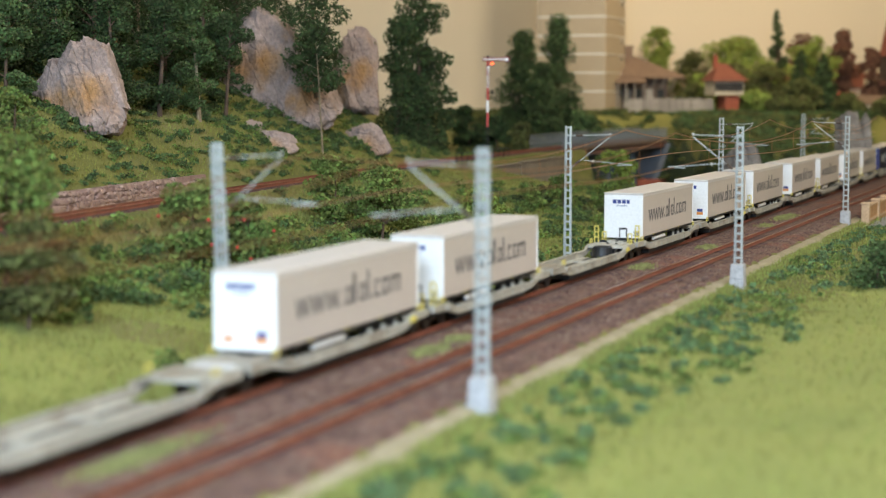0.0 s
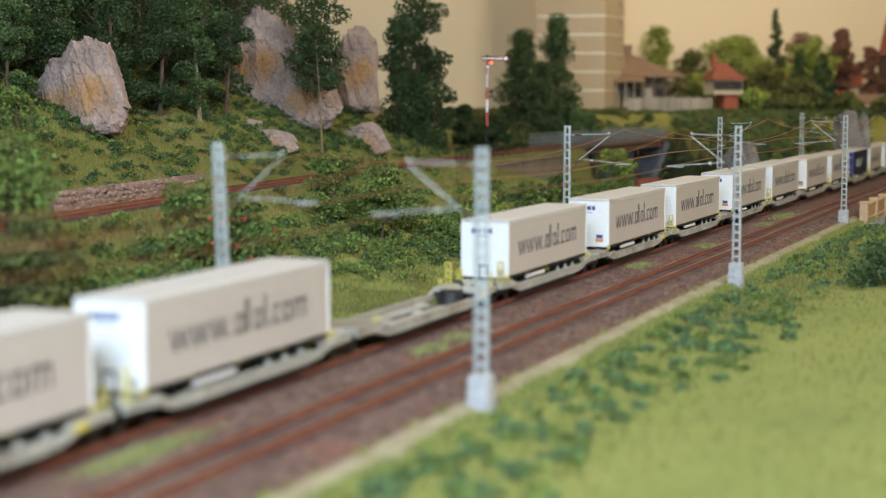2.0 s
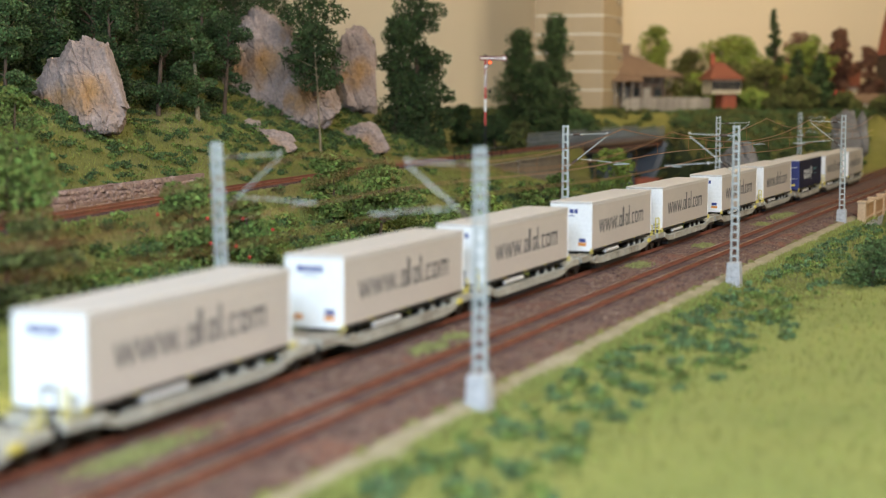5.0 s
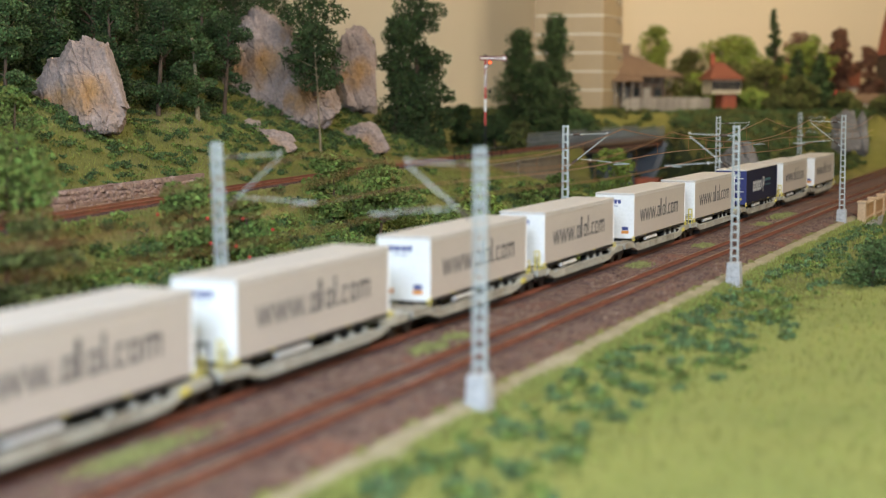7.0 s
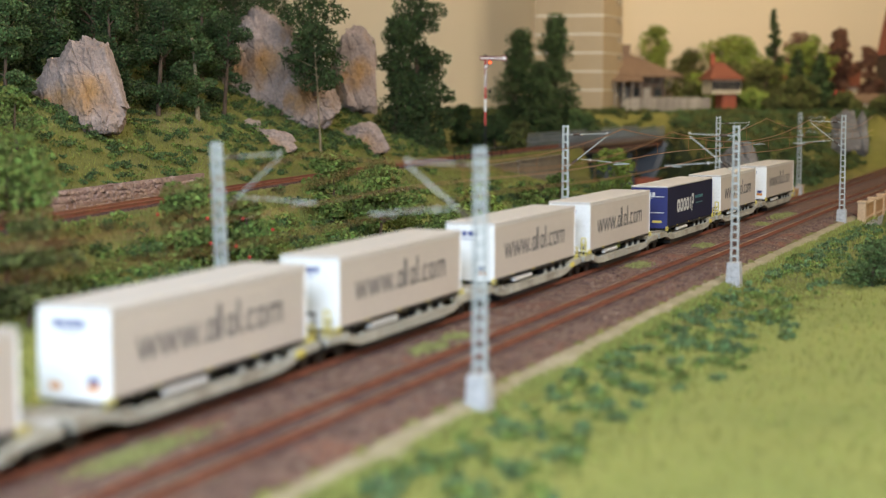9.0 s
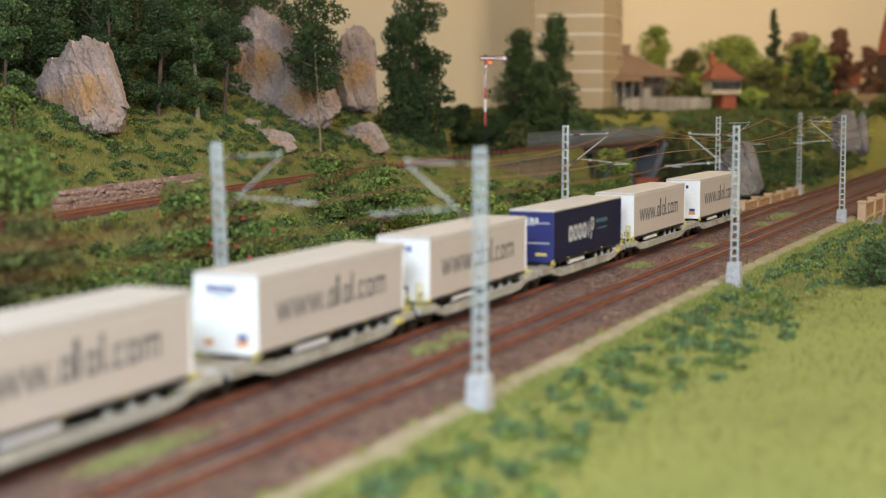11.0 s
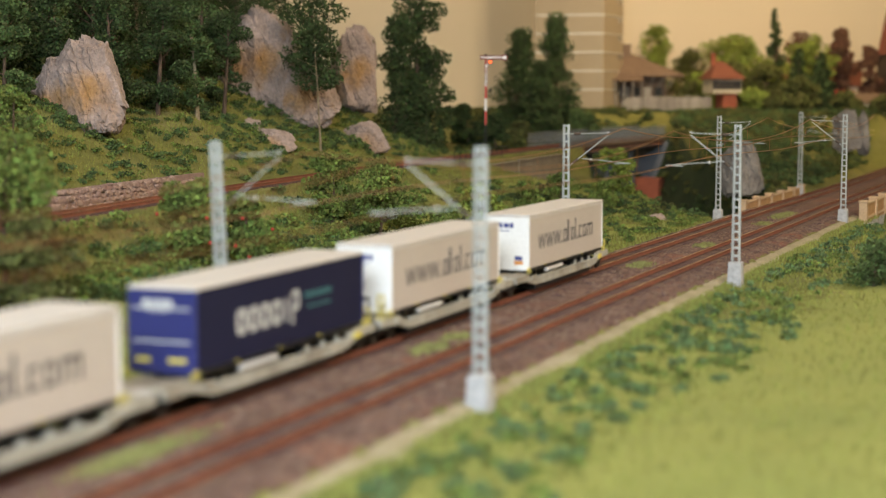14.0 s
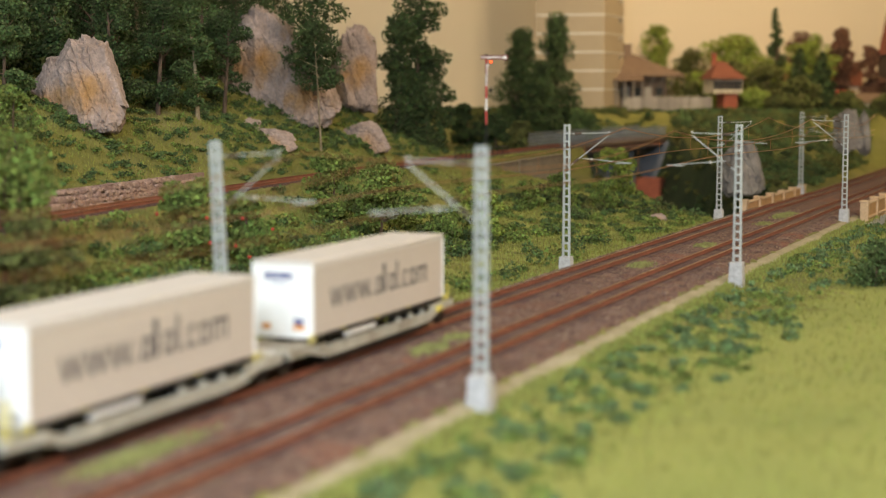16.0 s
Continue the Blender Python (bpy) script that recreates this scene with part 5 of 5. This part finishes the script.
sb = thing("signal_box", 555, 3400, 86, 14, label="timber signal box with a red tiled hipped roof", category="signal box")
bm = bm_new()
box(bm, (10, 0, 8), (30, 36, 46))
part("base", bm, M_BRICKRED, sb, "red brick base")
bm = bm_new()
box(bm, (0, 0, 45), (62, 50, 32), 0, 0.5)
part("cabin", bm, M_CREAM, sb)
for i in range(7):
    bm = bm_new()
    box(bm, (-26 + i * 8.7, -25.4, 46), (6.2, 0.8, 17))
    pn = part("window", bm, M_PANE, sb)
    bm = bm_new()
    box(bm, (-30.4 + i * 8.7, -26, 45), (1.6, 1.4, 31))
    part("window_frame", bm, M_TIMBER, pn, "dark timber upright")
bm = bm_new()
vs = [bm.verts.new(c) for c in ((-38, -32, 58), (38, -32, 58), (38, 32, 58), (-38, 32, 58), (-13, 0, 93), (3, 0, 93))]
for f in ((0, 1, 5, 4), (1, 2, 5), (2, 3, 4, 5), (3, 0, 4), (3, 2, 1, 0)):
    bm.faces.new([vs[i] for i in f])
rf = part("roof", bm, M_TILE, sb, "red tiled hipped roof")
bm = bm_new()
box(bm, (-18, 4, 96), (8, 8, 26), 0, 0.5)
part("chimney", bm, M_BRICKRED, rf)


def house(x, y, z, w, d, h, roof, rz, label, rmat):
    t = thing("house", x, y, z, rz, label=label, category="house", group="houses at the back")
    bm = bm_new()
    box(bm, (0, 0, h / 2 - 4), (w, d, h + 8))
    part("wall", bm, M_CREAM, t)
    bm = bm_new()
    gable(bm, -w / 2, w / 2, -d / 2, d / 2, h, h + roof, 5)
    part("roof", bm, rmat, t, "pitched roof")
    for i in range(3):
        bm = bm_new()
        box(bm, ((i - 1) * w * 0.3, -d / 2 - 0.5, h * 0.5), (w * 0.13, 1.4, h * 0.32))
        part("window", bm, M_PANE, t)
    return t


house(712, 3640, 74, 60, 60, 60, 46, 20, "distant house with a red tiled roof", M_TILE)
house(905, 3500, 60, 120, 60, 40, 16, 5, "long low house with a flat tan roof", M_SHEDROOF)
house(880, 3760, 74, 70, 60, 60, 50, -15, "distant house with a red tiled roof", M_TILE)
tw = thing("church_tower", 985, 3720, 74, 10, label="dark reddish church tower with a pointed spire", category="church tower")
bm = bm_new()
box(bm, (0, 0, 60), (60, 60, 130))
part("tower", bm, M_TIMBER, tw)
bm = bm_new()
rod(bm, (0, 0, 125), (0, 0, 330), 44, 4, 0.5)
part("spire", bm, M_TILE, tw, "dark red spire")
bx = thing("freight_car", 800, 3420, land1(800, 3420), 8, label="bright red freight car behind the bushes", category="freight car")
bm = bm_new()
box(bm, (0, 0, 24), (38, 24, 34), 0, 0.8)
part("body", bm, M_RED, bx)
bm = bm_new()
box(bm, (0, 0, 4), (32, 18, 9))
part("chassis", bm, M_BLACK, bx)

BACK = "trees at the back of the layout"
for x, y, h, r, mt, shape, lb in (
        (474, 3860, 185, 40, M_LEAF3, "tall", "yellow-green tree before the wall"), (552, 3860, 125, 46, M_LEAF4, "round", "olive tree before the wall"), (505, 3500, 56, 26, M_LEAF4, "round", "olive bush near the shed"),
        (612, 3760, 150, 54, M_LEAF3, "round", "yellow-green tree before the wall"), (640, 3600, 150, 46, M_LEAF3, "round", "light green round tree before the wall"), (600, 3480, 90, 36, M_LEAF4, "round", "olive tree beside the signal box"),
        (655, 3480, 90, 40, M_LEAF4, "round", "olive tree beside the signal box"), (700, 3620, 206, 26, M_LEAF, "conifer", "dark pointed conifer before the wall"), (752, 3560, 150, 46, M_LEAF3, "round", "light green round tree before the wall"),
        (712, 3420, 120, 26, M_LEAF, "conifer", "dark conifer beside the line"), (748, 3380, 112, 30, M_LEAF, "conifer", "dark conifer beside the line"), (690, 3340, 62, 34, M_LEAF4, "round", "drooping olive tree beside the line"),
        (610, 3330, 44, 26, M_LEAF3, "round", "yellow bush beside the signal box"), (648, 3300, 40, 24, M_LEAF4, "round", "olive bush beside the line"), (852, 3640, 165, 32, M_LEAFRED, "tall", "reddish brown autumn tree"),
        (900, 3600, 135, 30, M_LEAFRED, "tall", "reddish brown autumn tree"), (770, 3700, 160, 44, M_LEAFRED, "round", "reddish brown autumn tree"), (790, 3330, 34, 24, M_LEAF4, "round", "olive bush at the back"), (870, 3330, 40, 30, M_LEAF4, "round", "olive bush at the back"),
        (430, 3370, 26, 16, M_LEAF4, "round", "olive bush near the fence")):
    k += 1
    tree(x, y, h * 1.04, r * 1.3, mt, 400 + k, lb, 4600, 7.0, 0.02, None, shape, group=BACK)

# ---- ballast stones and sleepers ----
gr = np.random.RandomState(17)
m = 62000
ss, oo = 420 + 1500 * gr.uniform(0, 1, m) ** 1.3, gr.uniform(-30, 90, m)
kk = ss / S_STEP
ii = kk.astype(int)
pp = LINE[ii] + (LINE[ii + 1] - LINE[ii]) * (kk - ii)[:, None]
hh = radians(21.3)
px, py = pp[:, 0] + np.cos(hh) * oo, pp[:, 1] - np.sin(hh) * oo
pz = np.where(oo < -24, -4.6 - (-24 - oo) * 0.5, np.where(oo > 82, -4.6 - (oo - 82) * 0.42, -4.2))
c = np.stack([px, py, pz], 1)
T = gr.normal(size=(m, 4, 3))
T /= np.linalg.norm(T, axis=2)[:, :, None]
T *= gr.uniform(0.45, 1.15, (m, 1, 1))
V = (c[:, None, :] + T).reshape(-1, 3)
F = (np.arange(m)[:, None, None] * 4 + np.array([[0, 1, 2], [0, 2, 3], [0, 3, 1], [1, 3, 2]])[None]).reshape(-1, 3)
tagged(raw("ballast_stones", V, F, M_STONELET), "loose reddish grey ballast stones", "gravel", kind="stuff")
bm = bm_new()
box(bm, (0, 0, 0), (27.5, 2.9, 2.2), 0, 0.25)
sleeper_mesh = mesh_of("sleeper", bm, M_SLEEPER)
bed_main = bpy.data.objects["ballast_main"]
for off in (0.0, 55.5):
    for i in range(150):
        s = 470 + i * 7.6
        p = on_line(s, off, -4.2)
        o = part("sleeper", sleeper_mesh, M_SLEEPER, bed_main)
        o.matrix_basis = at(p.x, p.y, p.z, -math.degrees(heading(s)))
bm = bm_new()
for off in (0.0, 55.5):
    for i in range(230):
        s = 470 + (150 + i) * 7.6
        p = on_line(s, off, -4.2)
        box(bm, p, (29, 2.9, 2.2), -heading(s))
tagged(part("far_sleepers", bm, M_SLEEPER, bed_main), kind="stuff")
bm = bm_new()
for y in np.arange(900, 3250, 7.6):
    p, q = up_point(y), up_point(y + 2)
    box(bm, (p.x, p.y, 34.2), (29, 2.9, 2.2), -math.atan2(q.x - p.x, q.y - p.y))
tagged(part("far_sleepers", bm, M_SLEEPER, bpy.data.objects["ballast_upper"]), kind="stuff")


def motions():
    times = [i * 0.5 for i in range(33)]
    for u, w in wagons.items():
        flip = pose(0, 0, 0, 0, 0, 180 if u % 2 else 0)
        walk(w, [(t, unit_pose(u, t) @ flip) for t in times])
    for u, tr in trailers.items():
        walk(tr, [(t, unit_pose(u, t)) for t in times])
    turn = math.degrees(V_TRAIN / 30 / 5.25)
    for u, w in wagons.items():
        sign = -1 if u % 2 else 1
        for b in w.children:
            if b.name.startswith("bogie"):
                for ws in b.children:
                    loc = ws.location / MM
                    walk(ws, [(i / 30, pose(loc.x * MM, loc.y * MM, loc.z * MM, sign * turn * i, 0, 0)) for i in range(481)])


motions()
